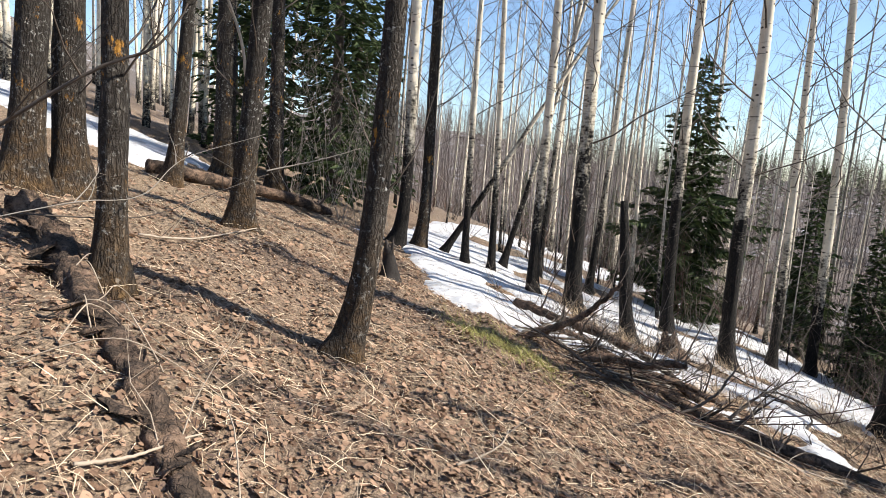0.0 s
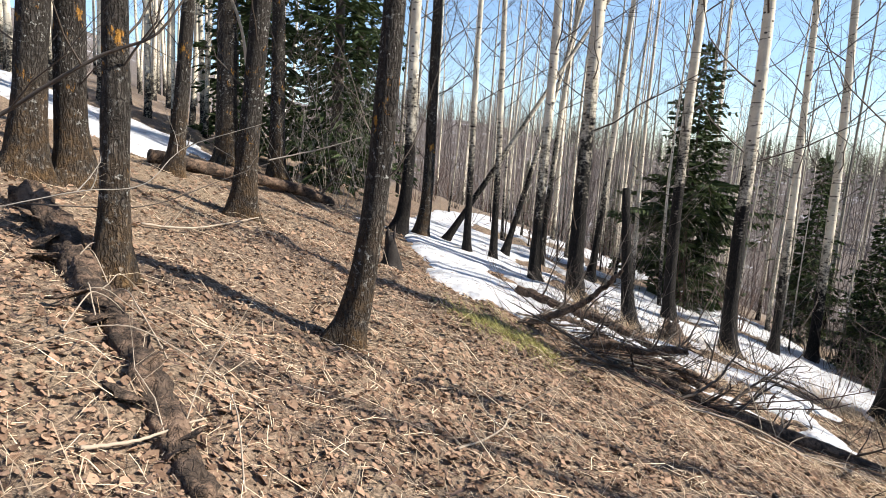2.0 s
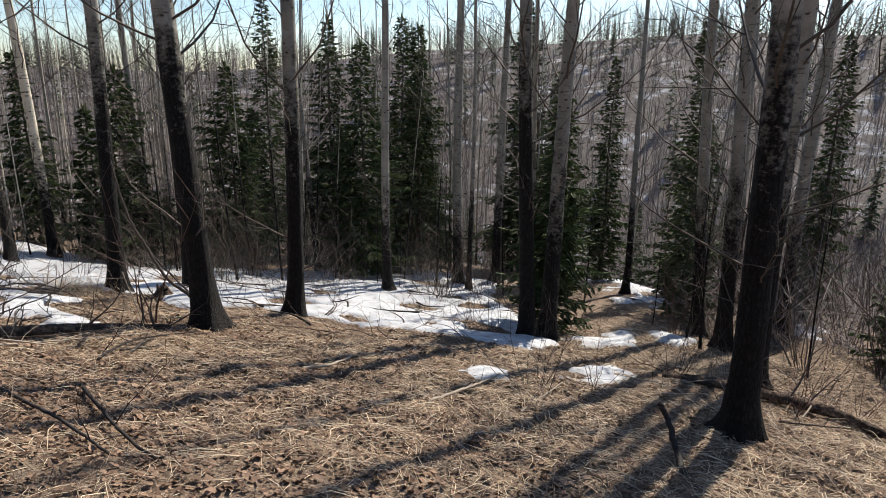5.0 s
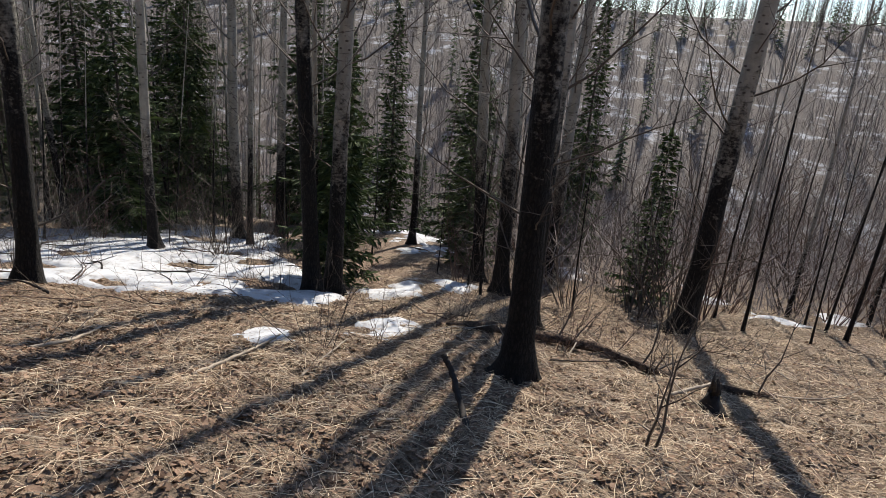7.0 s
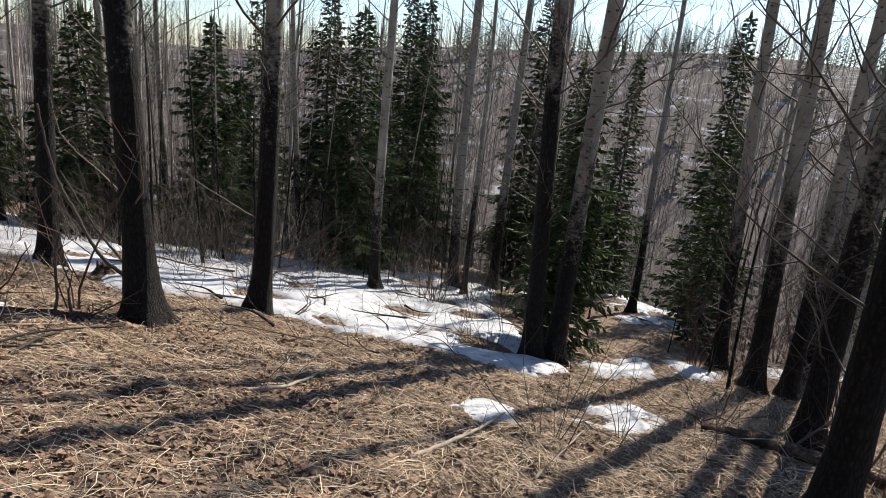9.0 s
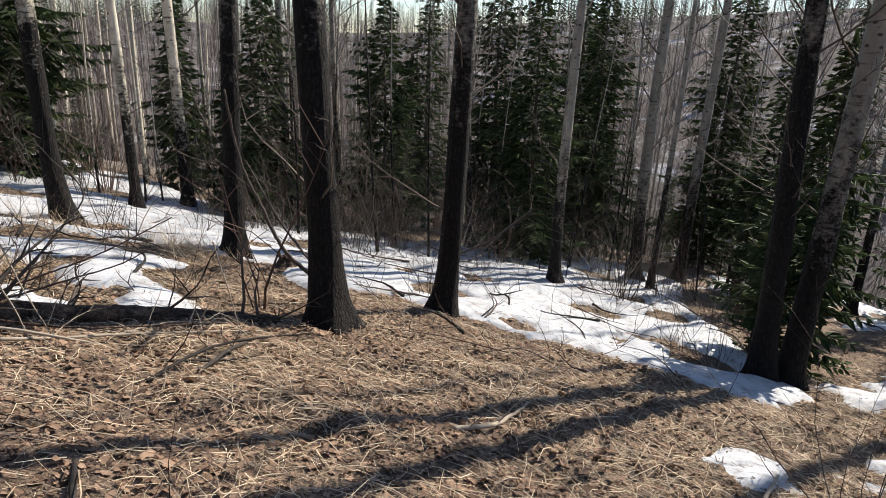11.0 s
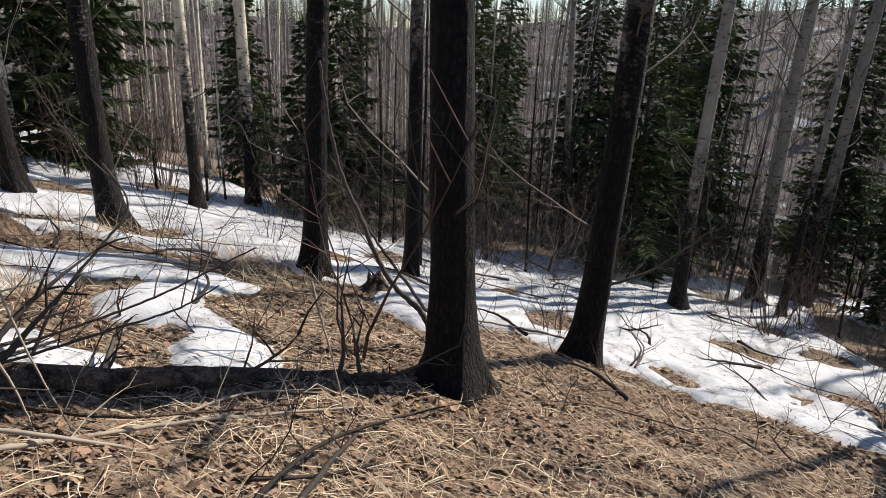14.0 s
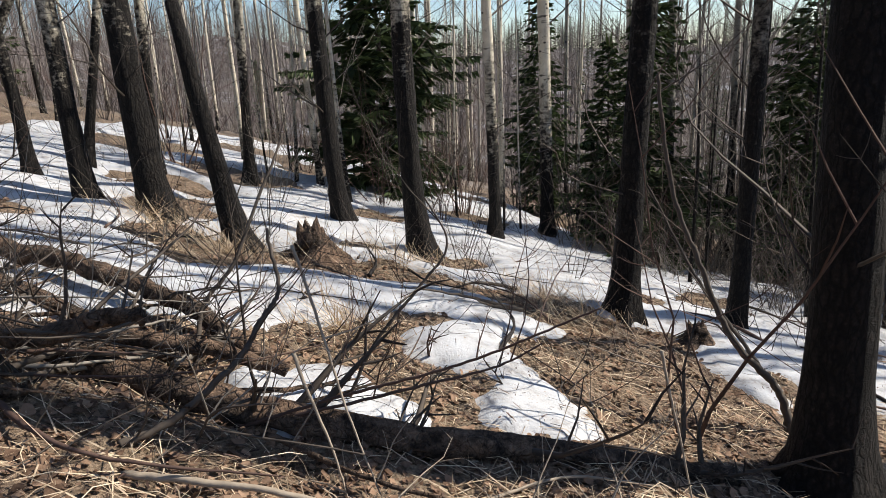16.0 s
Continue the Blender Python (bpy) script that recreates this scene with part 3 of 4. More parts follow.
grow(-0.64, 4.50, 0.185, 12, "lichen-spotted grey tree curving up from its foot", 8, lean=(0.035, 0), butt=(0.15, 0), mat=BARK, first=3.2, sides=20, wav=0.02)
grow(-0.70, 10.9, 0.21, 14, "aspen with dark foot and pale upper trunk", 9, lean=(-0.01, 0), butt=(0.15, 0), first=3.5)
grow(-0.35, 11.3, 0.21, 13, "dark slender tree curved at the foot", 10, lean=(-0.02, 0), butt=(0.16, 0), mat=BARK, first=2.5, low=4)
grow(0.10, 11.6, 0.11, 7.0, "thin stem leaning far over among upright trees", 11, lean=(0.58, -0.01), first=2, count=16, mat=ASPEN)
grow(0.50, 10.95, 0.12, 12, "thin pale aspen beside the snow", 12, lean=(-0.01, 0), first=2.5, group="thin aspens")
grow(0.99, 11.15, 0.12, 12, "thin pale aspen beside the snow", 13, lean=(-0.03, 0), first=2.5, group="thin aspens")
grow(1.3, 12.3, 0.11, 9, "thin leaning aspen with pale bark", 14, lean=(0.22, 0), first=2.5, count=20)
grow(2.05, 12.6, 0.13, 13, "thin pale aspen at the edge of the wood", 17, lean=(0.06, 0), first=3, group="thin aspens")
grow(3.2, 13.0, 0.14, 13, "thin pale aspen at the edge of the wood", 18, lean=(0.05, 0), first=3, group="thin aspens")
grow(1.60, 10.25, 0.17, 14, "pale aspen with a dark cracked foot", 15, lean=(-0.01, 0), first=3)
grow(2.25, 9.95, 0.245, 15, "cream aspen with dark curved lower trunk in tawny grass", 16, lean=(0.012, 0.0), butt=(-0.10, 0.0), first=2.6, sides=16, dark=2.3, low=2, wav=0.02)
grow(4.12, 10.85, 0.20, 15, "birch-like aspen with black-scarred pale bark", 19, lean=(-0.02, 0), butt=(-0.05, 0), first=2.6, low=3, dark=2.6)
grow(4.78, 9.85, 0.225, 16, "tall cream aspen curved at its dark foot", 20, lean=(-0.012, 0.008), butt=(-0.09, 0.04), first=2.8, sides=16, low=2, dark=2.4)
grow(6.22, 11.2, 0.155, 14, "slim aspen of a pair in the snow", 21, lean=(-0.022, 0.01), first=2.8, low=3)
grow(7.55, 12.2, 0.20, 16, "slim aspen of a pair in the snow", 22, lean=(-0.03, 0.01), first=3)
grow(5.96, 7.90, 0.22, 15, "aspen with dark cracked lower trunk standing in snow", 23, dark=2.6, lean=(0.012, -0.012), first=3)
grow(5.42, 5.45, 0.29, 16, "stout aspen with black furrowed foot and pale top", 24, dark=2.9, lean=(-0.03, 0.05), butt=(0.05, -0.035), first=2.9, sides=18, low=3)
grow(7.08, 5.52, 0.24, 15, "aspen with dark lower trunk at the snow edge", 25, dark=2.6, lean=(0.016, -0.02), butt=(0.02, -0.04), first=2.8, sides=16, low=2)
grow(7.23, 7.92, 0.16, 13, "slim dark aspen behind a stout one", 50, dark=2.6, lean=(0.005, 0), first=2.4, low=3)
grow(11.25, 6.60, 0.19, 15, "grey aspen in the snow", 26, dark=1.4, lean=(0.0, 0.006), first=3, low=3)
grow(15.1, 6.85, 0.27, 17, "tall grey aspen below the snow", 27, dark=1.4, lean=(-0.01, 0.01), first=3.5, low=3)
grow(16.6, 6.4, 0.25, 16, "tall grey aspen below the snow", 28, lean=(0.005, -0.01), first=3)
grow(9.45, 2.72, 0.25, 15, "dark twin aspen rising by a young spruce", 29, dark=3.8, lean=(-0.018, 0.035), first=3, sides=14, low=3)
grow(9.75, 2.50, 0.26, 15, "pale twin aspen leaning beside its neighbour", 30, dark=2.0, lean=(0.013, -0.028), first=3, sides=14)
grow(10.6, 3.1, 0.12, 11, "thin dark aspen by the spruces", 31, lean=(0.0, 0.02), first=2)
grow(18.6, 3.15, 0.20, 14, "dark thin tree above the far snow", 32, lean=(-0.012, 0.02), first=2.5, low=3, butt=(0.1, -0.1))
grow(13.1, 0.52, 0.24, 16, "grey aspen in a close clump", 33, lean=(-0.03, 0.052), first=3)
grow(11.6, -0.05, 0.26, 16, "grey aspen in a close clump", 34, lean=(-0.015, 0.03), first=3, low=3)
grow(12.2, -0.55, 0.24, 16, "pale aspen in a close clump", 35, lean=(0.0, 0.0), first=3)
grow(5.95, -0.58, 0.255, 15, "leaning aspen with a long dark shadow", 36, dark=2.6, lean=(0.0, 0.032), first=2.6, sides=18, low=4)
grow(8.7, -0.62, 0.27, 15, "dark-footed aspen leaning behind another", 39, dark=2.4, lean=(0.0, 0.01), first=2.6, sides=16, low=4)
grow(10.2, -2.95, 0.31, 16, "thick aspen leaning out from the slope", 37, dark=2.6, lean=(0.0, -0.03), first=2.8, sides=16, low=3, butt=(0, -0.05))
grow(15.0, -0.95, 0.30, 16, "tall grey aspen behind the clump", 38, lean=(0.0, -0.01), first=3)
grow(14.0, 6.0, 0.13, 12, "thin dark aspen by the spruces", 46, lean=(0.01, 0), first=2.5)
grow(9.3, 11.6, 0.16, 14, "slim pale aspen before dark spruces", 47, lean=(0.0, 0.02), first=3)
grow(10.8, 11.8, 0.14, 13, "slim pale aspen before dark spruces", 48, lean=(-0.02, 0.02), first=3)
grow(12.6, 9.6, 0.14, 13, "slim grey aspen before dark spruces", 49, lean=(-0.03, 0.05), first=3)

# spruces
for k, (x, y, tall, spread, clear, text) in enumerate([
        (-2.3, 13.6, 12, 1.7, 0.3, "large shaggy dark spruce beside grey trunks"), (-3.9, 14.8, 12, 1.7, 0.4, "dark spruce behind the snow strip"), (-5.4, 16.5, 11, 1.6, 0.4, "dark spruce behind the snow strip"),
        (5.5, 14.2, 5.8, 1.95, 0.2, "green pointed spruce standing behind aspens"), (9.0, 15.2, 4.6, 1.1, 0.2, "young green spruce among aspens"), (8.7, 12.4, 3.4, 0.9, 0.1, "young dark spruce at the thicket"),
        (8.9, 11.6, 4.3, 1.4, 0.2, "dark spruce behind aspens"), (11.2, 10.9, 4.9, 1.5, 0.3, "dark spruce in the thicket"), (15.6, 11.4, 7.2, 1.7, 0.5, "tall dark spruce in the thicket"), (18.5, 10.7, 8.2, 1.7, 0.5, "tall dark spruce in the thicket"),
        (10.75, 2.75, 4.2, 1.15, 0.1, "young spruce growing beside twin aspens"), (20.0, 1.75, 8.3, 1.3, 0.5, "tall narrow spruce on the lower slope"), (15.2, 1.1, 4.6, 1.25, 0.1, "young spruce before a tall one"), (13.3, -2.8, 3.6, 0.75, 0.1, "young spruce in the brush"),
        (13.4, 8.7, 6.0, 1.6, 0.3, "dark spruce behind the snow"), (17.2, 4.9, 6.2, 1.5, 0.2, "dark spruce below the snow"), (20.5, 7.2, 9.0, 1.9, 0.3, "dark spruce below the snow"), (16.6, 9.0, 7.2, 1.7, 0.3, "dark spruce behind the snow"),
        (12.9, 11.8, 4.2, 1.2, 0.4, "dark spruce in the thicket"), (22.6, 12.5, 8.8, 1.5, 0.5, "tall dark spruce in the thicket"), (19.5, -1.6, 7.5, 1.1, 0.3, "dark spruce down the slope"), (14.6, 4.0, 3.6, 0.8, 0.1, "young spruce by the snow edge"),
        (21.5, 4.6, 7.5, 1.2, 0.3, "dark spruce below the far snow")]):
    NAMED.append((x, y))
    spruce("spruce", at(x, y, -0.03), text, 100 + k, tall, spread, clear, 0.45 if x < 0 else 0.8 if x > 12 else 1.0)

# ---- the wood behind: variants set again and again ----
MINUS = Matrix.Translation((0, 0, -0.04))
pale = [bare_tree("tree", at(30 + 2.1 * k, 14 + 3.0 * k, -0.04), "slim bare aspen in the wood below", 200 + k, 0.085 + 0.02 * (k % 4), 10 + k % 5, lean=(0.02 * math.sin(k * 2.0), 0.02 * math.cos(k * 3.0)), first=2.6, count=26, sides=8, group="bare aspens of the wood", detail=False, low=2, dark=0.8 + 0.3 * (k % 3), bright=0.15 + 0.13 * (k % 4)) for k in range(7)]
firs = [spruce("spruce", at(34 + 3 * k, 6 - 4 * k, -0.04), "dark spruce in the wood below", 230 + k, 8 + 1.6 * k, 1.6 + 0.2 * k, 0.4, 0.45, "spruces of the wood") for k in range(3)]
bush = [shrub("shrub", at(16 + 1.3 * k, -4.5 + 0.7 * k, -0.02), "bare reddish-brown shrub with many thin stems", 250 + k, 1.3 + 0.3 * k, 12, 0.45, RED_TWIG if k % 2 else TWIG, "bare shrubs of the thicket", 4) for k in range(4)]
r = random.Random(5)
spots = list(NAMED) + [(p.location.x, p.location.y) for p in pale + firs]


def clear_of(x, y, gap):
    return all((x - a) ** 2 + (y - b) ** 2 > gap * gap for a, b in spots) and (x - 1.6) ** 2 + (y - 1.5) ** 2 > 64


def scatter(models, n, place, gap, lo=0.8, hi=1.2):
    made = tries = 0
    while made < n and tries < n * 40:
        tries += 1
        x, y = place()
        if not clear_of(x, y, gap):
            continue
        spots.append((x, y))
        s = r.uniform(lo, hi)
        copy_thing(r.choice(models), Matrix.LocRotScale(at(x, y, -0.04), Euler((r.uniform(-0.03, 0.03), r.uniform(-0.03, 0.03), r.uniform(0, 6.28))), (s, s, s)))
        made += 1


def sector(a0, a1, d0, d1):
    def pick():
        a, d = radians(r.uniform(a0, a1)), math.sqrt(r.uniform(d0 * d0, d1 * d1))
        return d * math.sin(a), d * math.cos(a)
    return pick


scatter(pale, 38, sector(-4, 42, 15, 36), 0.9)
scatter(pale, 64, sector(36, 75, 17, 40), 0.9)
scatter(pale, 22, sector(75, 120, 15, 40), 1.3)
white = [bare_tree("tree", at(-16 - 2.3 * k, 20 + 2.0 * k, -0.04), "slim white aspen in the upper wood", 215 + k, 0.11 + 0.02 * k, 11 + k, lean=(0.01 * k, 0.01), first=2.6, count=18, sides=8, group="white aspens of the upper wood", detail=False, low=1, dark=0.2, bright=1.0) for k in range(3)]
spots += [(p.location.x, p.location.y) for p in white]
scatter(white, 22, sector(-3, 30, 14, 30), 0.8, 0.7, 1.0)
scatter(white, 85, sector(-44, -13, 14, 32), 0.7)
scatter(pale, 12, sector(170, 300, 10, 30), 2.5)
scatter(firs, 11, sector(45, 74, 22, 44), 1.8, 0.7, 1.1)
scatter(firs, 4, sector(74, 105, 34, 60), 1.8, 0.6, 0.9)
scatter(firs, 9, sector(-50, -8, 18, 36), 1.8, 0.7, 1.2)
scatter(firs, 7, sector(0, 45, 26, 48), 2.0, 0.5, 0.9)


def thicket():
    return r.uniform(7.5, 20), r.uniform(8.5, 13.5)


def lower():
    return r.uniform(10.5, 24), r.uniform(-11, 1.5)


def edge():
    return r.uniform(11, 17), r.uniform(3.5, 9)


scatter(bush, 42, thicket, 0.45, 0.8, 1.5)
scatter(bush, 52, lower, 0.5, 1.0, 2.3)
scatter(bush, 10, edge, 0.5)
scatter(bush, 45, sector(-4, 36, 13, 32), 0.6, 0.8, 1.7)

slim = [bare_tree("sapling", at(12.5 + 1.7 * k, 15.5 + 1.3 * k, -0.04), "thin bare sapling in the undergrowth", 270 + k, 0.028 + 0.009 * k, 4.2 + 0.9 * k, lean=(0.05 * math.sin(k * 2.6), 0.05 * math.cos(k * 1.7)), first=0.7, count=20, sides=6, group="bare saplings of the undergrowth", detail=False, dark=0.4 if k % 2 else 3.0, bright=0.9 if k % 2 else 0.1, wav=0.03, twig=GREY_TWIG if k % 2 else TWIG) for k in range(5)]


def behind():
    return r.uniform(7.8, 19), r.uniform(8.2, 13.5)


def upper():
    return r.uniform(0.2, 8.5), r.uniform(11.2, 19)


scatter(slim[0::2], 40, behind, 0.35, 0.7, 1.2)
scatter(slim[1::2], 26, upper, 0.35, 0.7, 1.3)
scatter(slim[0::2], 56, lower, 0.5, 0.7, 1.2)
scatter(slim[0::2], 12, edge, 0.5, 0.6, 1.0)
grey_bush = [shrub("shrub", at(11 + 1.2 * k, 13.9 + 0.4 * k, -0.02), "tangled bare grey shrub in the undergrowth", 260 + k, 1.0 + 0.25 * k, 14, 1.9, TWIG if k == 3 else GREY_TWIG, "tangled shrubs of the undergrowth", 6, 0.006) for k in range(4)]
scatter(grey_bush, 60, behind, 0.3, 0.8, 1.4)
scatter(grey_bush, 16, edge, 0.4, 0.6, 1.2)
scatter(grey_bush, 16, upper, 0.4, 0.7, 1.2)

# ---- the far wooded hill ----
r = random.Random(11)
stems, twigs, needles = Geo(), Geo(), Geo()
for k in range(4600):
    a, d = radians(r.uniform(-12, 150)), 44 + 235 * r.random() ** 1.05
    x, y = d * math.sin(a), d * math.cos(a)
    z = float(land(x, y))
    t, w = r.uniform(7, 11), r.uniform(0.028, 0.07)
    b, q = Vector((x, y, z - 0.2)), Vector((x + r.uniform(-0.5, 0.5), y + r.uniform(-0.5, 0.5), z + t))
    stems.tube([b, b.lerp(q, 0.6), q], [w, w * 0.7, 0.02], 3, False)
    for i in range(56):
        f = 0.08 + 0.90 * (i + r.random()) / 56
        p, g = b.lerp(q, f), r.uniform(0, 6.28)
        l = (1 - f) * 2.4 + 0.7
        side = Vector((-math.sin(g), math.cos(g), 0))
        twigs.sliver(p, p + Vector((math.cos(g) * l * 0.7, math.sin(g) * l * 0.7, l * r.uniform(0.4, 1.0))), side, 0.018)
for k in range(2600):
    x, y = r.uniform(13, 40), r.uniform(-26, 1)
    b = Vector((x, y, float(land(x, y)) - 0.1))
    for i in range(11):
        g, l = r.uniform(0, 6.28), r.uniform(0.6, 3.4)
        p = b + Vector((r.uniform(-0.6, 0.6), r.uniform(-0.6, 0.6), r.uniform(0, 1.2) if i > 5 else 0))
        twigs.sliver(p, p + Vector((math.cos(g) * l * 0.7, math.sin(g) * l * 0.7, l * r.uniform(0.05, 0.8))), Vector((-math.sin(g), math.cos(g), 0)), 0.010)
for k in range(7000):
    a, d = radians(r.uniform(-10, 150)), 30 + 170 * r.random() ** 1.2
    x, y = d * math.sin(a), d * math.cos(a)
    b = Vector((x, y, float(land(x, y)) - 0.1))
    for i in range(9):
        g, l = r.uniform(0, 6.28), r.uniform(0.8, 3.2)
        twigs.sliver(b + any_side(r) * 0.5, b + Vector((math.cos(g) * l * 0.4, math.sin(g) * l * 0.4, l)), Vector((-math.sin(g), math.cos(g), 0)), 0.02)
for k in range(460):
    a, d = radians(r.uniform(10, 140)), (75 + 210 * r.random() if k % 2 else r.uniform(165, 245))
    x, y = d * math.sin(a), d * math.cos(a)
    z, t = float(land(x, y)), r.uniform(6, 12)
    stems.tube([Vector((x, y, z - 0.2)), Vector((x, y, z + t))], [0.14, 0.02], 3, False)
    for i in range(70):
        f = 0.06 + 0.94 * (i / 70) ** 0.8
        g, l = i * 2.4, (1 - f) * t * 0.17 + 0.2
        p = Vector((x, y, z + t * f))
        needles.blade(p, p + Vector((math.cos(g) * l, math.sin(g) * l, -l * 0.35)), Vector((-math.sin(g), math.cos(g), 0)), 0.14 + 0.16 * l)
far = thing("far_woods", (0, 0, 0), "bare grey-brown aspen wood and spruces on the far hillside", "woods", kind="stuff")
# trunks and twigs carry the haze in their grey colour
part("trunks", stems, HAZE_GREY_BARK, far)
part("branchwork", twigs, HAZE_GREY_TWIG, far)
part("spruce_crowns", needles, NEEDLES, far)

# ---- logs, stumps and fallen boughs ----
log("rotten_log", "rotten brown fallen log half sunk in leaves", [(-3.2, 4.95, 0.05), (-2.72, 4.55, 0.05), (-2.05, 3.75, 0.02), (-1.46, 3.06, 0.02), (-1.12, 2.62, 0.01), (-0.78, 2.15, -0.03)], 0.115, 0.075, ROTTEN, 1, sides=26, rough=0.5)
log("rotten_log", "mossy fallen log across the upper slope", [(-4.1, 9.0, 0.10), (-3.3, 9.7, 0.14), (-2.5, 10.6, 0.10), (-1.9, 11.2, 0.05)], 0.10, 0.08, ROTTEN, 2, rough=0.3, stubs=5, twig=TWIG)
log("fallen_log", "dark fallen trunk at the edge of the snow", [(1.7, 6.65, 0.04), (2.5, 6.25, 0.05), (3.3, 5.92, 0.04), (4.1, 5.76, 0.03), (5.0, 5.6, 0.01)], 0.085, 0.05, ROTTEN, 3, rough=0.4, stubs=12, twig=TWIG)
log("broken_bough", "dark broken bough jutting from the brush heap", [(1.0, 6.65, 0.02), (1.3, 6.5, 0.26), (1.6, 6.36, 0.58), (1.85, 6.22, 0.95)], 0.048, 0.018, ROTTEN, 4, "branch", 10, 0.5, stubs=5, twig=TWIG)
log("broken_bough", "thick dark broken bough in the brush heap", [(1.5, 6.4, 0.02), (1.85, 6.25, 0.16), (2.15, 6.1, 0.28), (2.35, 6.02, 0.4), (2.5, 5.95, 0.5)], 0.05, 0.025, ROTTEN, 5, "branch", 12, 0.5, stubs=6, twig=TWIG)
log("broken_bough", "forked dark bough in the brush heap", [(1.6, 6.5, 0.04), (2.1, 6.55, 0.12), (2.6, 6.35, 0.22), (3.0, 6.2, 0.20)], 0.05, 0.03, ROTTEN, 6, "branch", 10, stubs=6, twig=TWIG)
log("mossy_bough", "large mossy fallen bough with flaking bark over snow", [(1.08, 8.1, 0.16), (1.51, 7.55, 0.20), (2.06, 7.2, 0.19), (2.53, 6.9, 0.15), (2.95, 6.6, 0.02)], 0.056, 0.042, ROTTEN, 7, "branch", 16, 0.28, stubs=3, twig=TWIG)
log("mossy_bough", "lower dark fallen bough under a mossy one", [(1.3, 7.45, 0.06), (1.75, 7.1, 0.08), (2.2, 6.75, 0.06), (2.6, 6.5, 0.03)], 0.045, 0.03, ROTTEN, 17, "branch", 16, 0.28, stubs=5, twig=TWIG)
hr = random.Random(21)
for k in range(9):
    f = hr.uniform(0.1, 0.95)
    x, y = -2.9 + 2.0 * f + hr.uniform(-0.1, 0.25), 4.7 - 2.3 * f + hr.uniform(-0.1, 0.15)
    a, l = hr.uniform(0.2, 2.6), hr.uniform(0.22, 0.5)
    dx, dy = l * math.cos(a), l * math.sin(a)
    log("bent_stalk", "pale dead weed stalk bent across the rotten log", [(x - dx, y - dy, 0.015), (x - 0.3 * dx, y - 0.3 * dy, hr.uniform(0.13, 0.2)), (x + 0.2 * dx, y + 0.2 * dy, hr.uniform(0.14, 0.24)), (x + dx, y + dy, 0.03)], 0.0045, 0.002, PALE_TWIG, 700 + k, "stalk", 5, 0.1)
for k in range(16):
    f = (k + hr.random()) / 16
    x, y = -3.1 + 2.2 * f + hr.choice((-0.11, 0.1)) + hr.uniform(-0.04, 0.04), 4.85 - 2.55 * f + hr.uniform(-0.1, 0.1)
    slab = thing("bark_flake", at(x, y, hr.uniform(0.03, 0.10)), "loose flake of dark rotten bark beside the log", "bark")
    slab.rotation_euler = (hr.uniform(-0.5, 0.9), hr.uniform(-0.5, 0.5), hr.uniform(0, 6.28))
    g, l, w = Geo(), hr.uniform(0.05, 0.14), hr.uniform(0.02, 0.045)
    for i in range(6):
        u = i / 5
        for t_ in (0.0, 0.008):
            for j in range(4):
                q = (j / 3 - 0.5) * 2 * w * (0.5 + math.sin(3.1 * (0.15 + 0.7 * u))) * (1 + hr.uniform(-0.2, 0.2))
                g.v.append(Vector(((u - 0.5) * 2 * l, q, -6 * q * q + t_ + hr.uniform(-0.003, 0.003))))
    for i in range(5):
        for j in range(3):
            o, p = i * 8 + j, i * 8 + 4 + j
            g.f += [(o, o + 1, o + 9, o + 8), (p, p + 8, p + 9, p + 1)]
        for j in (0, 3):
            o = i * 8 + j
            g.f.append((o, o + 8, o + 12, o + 4))
    for i in (0, 40):
        g.f += [(i + j, i + 4 + j, i + 5 + j, i + 1 + j) for j in range(3)]
    part("crust", g, ROTTEN, slab)
for k in range(48):
    x, y = 0.9 + (1.5 if k % 2 else 2.1) * hr.random(), 0
    y = 7.0 - 0.33 * x + hr.uniform(-0.32, 0.38)
    a, l = hr.uniform(-1.1, 1.1) - 0.3 + (3.14 if k % 5 == 0 else 0), hr.uniform(0.4, 1.5)
    up = hr.choice((0.03, 0.05, 0.08, 0.14, 0.3))
    log("brush_branch", "dead grey-brown branch in a heap of brushwood", [(x, y, 0.03), (x + 0.5 * l * math.cos(a), y + 0.5 * l * math.sin(a), 0.05 + up * 0.6), (x + l * math.cos(a + 0.3), y + l * math.sin(a + 0.3), 0.05 + up)], hr.choice((0.006, 0.009, 0.013, 0.022)), 0.003, hr.choice((TWIG, RED_TWIG, GREY_TWIG, ROTTEN)), 400 + k, "branch", 6, 0.3, stubs=3, twig=GREY_TWIG if k % 3 == 0 else TWIG)
for k in range(30):
    x, y = hr.uniform(6.3, 9.6), hr.uniform(-3.6, 0.6)
    a, l = hr.uniform(0, 6.28), hr.uniform(0.4, 1.2)
    log("dead_branch", "dead branch lying in matted dry grass", [(x, y, 0.02), (x + 0.5 * l * math.cos(a), y + 0.5 * l * math.sin(a), hr.uniform(0.04, 0.16)), (x + l * math.cos(a + 0.25), y + l * math.sin(a + 0.25), hr.uniform(0.03, 0.2))], hr.uniform(0.006, 0.014), 0.003, hr.choice((TWIG, RED_TWIG, GREY_TWIG, PALE_TWIG)), 500 + k, "branch", 6, 0.2, stubs=3, twig=TWIG)
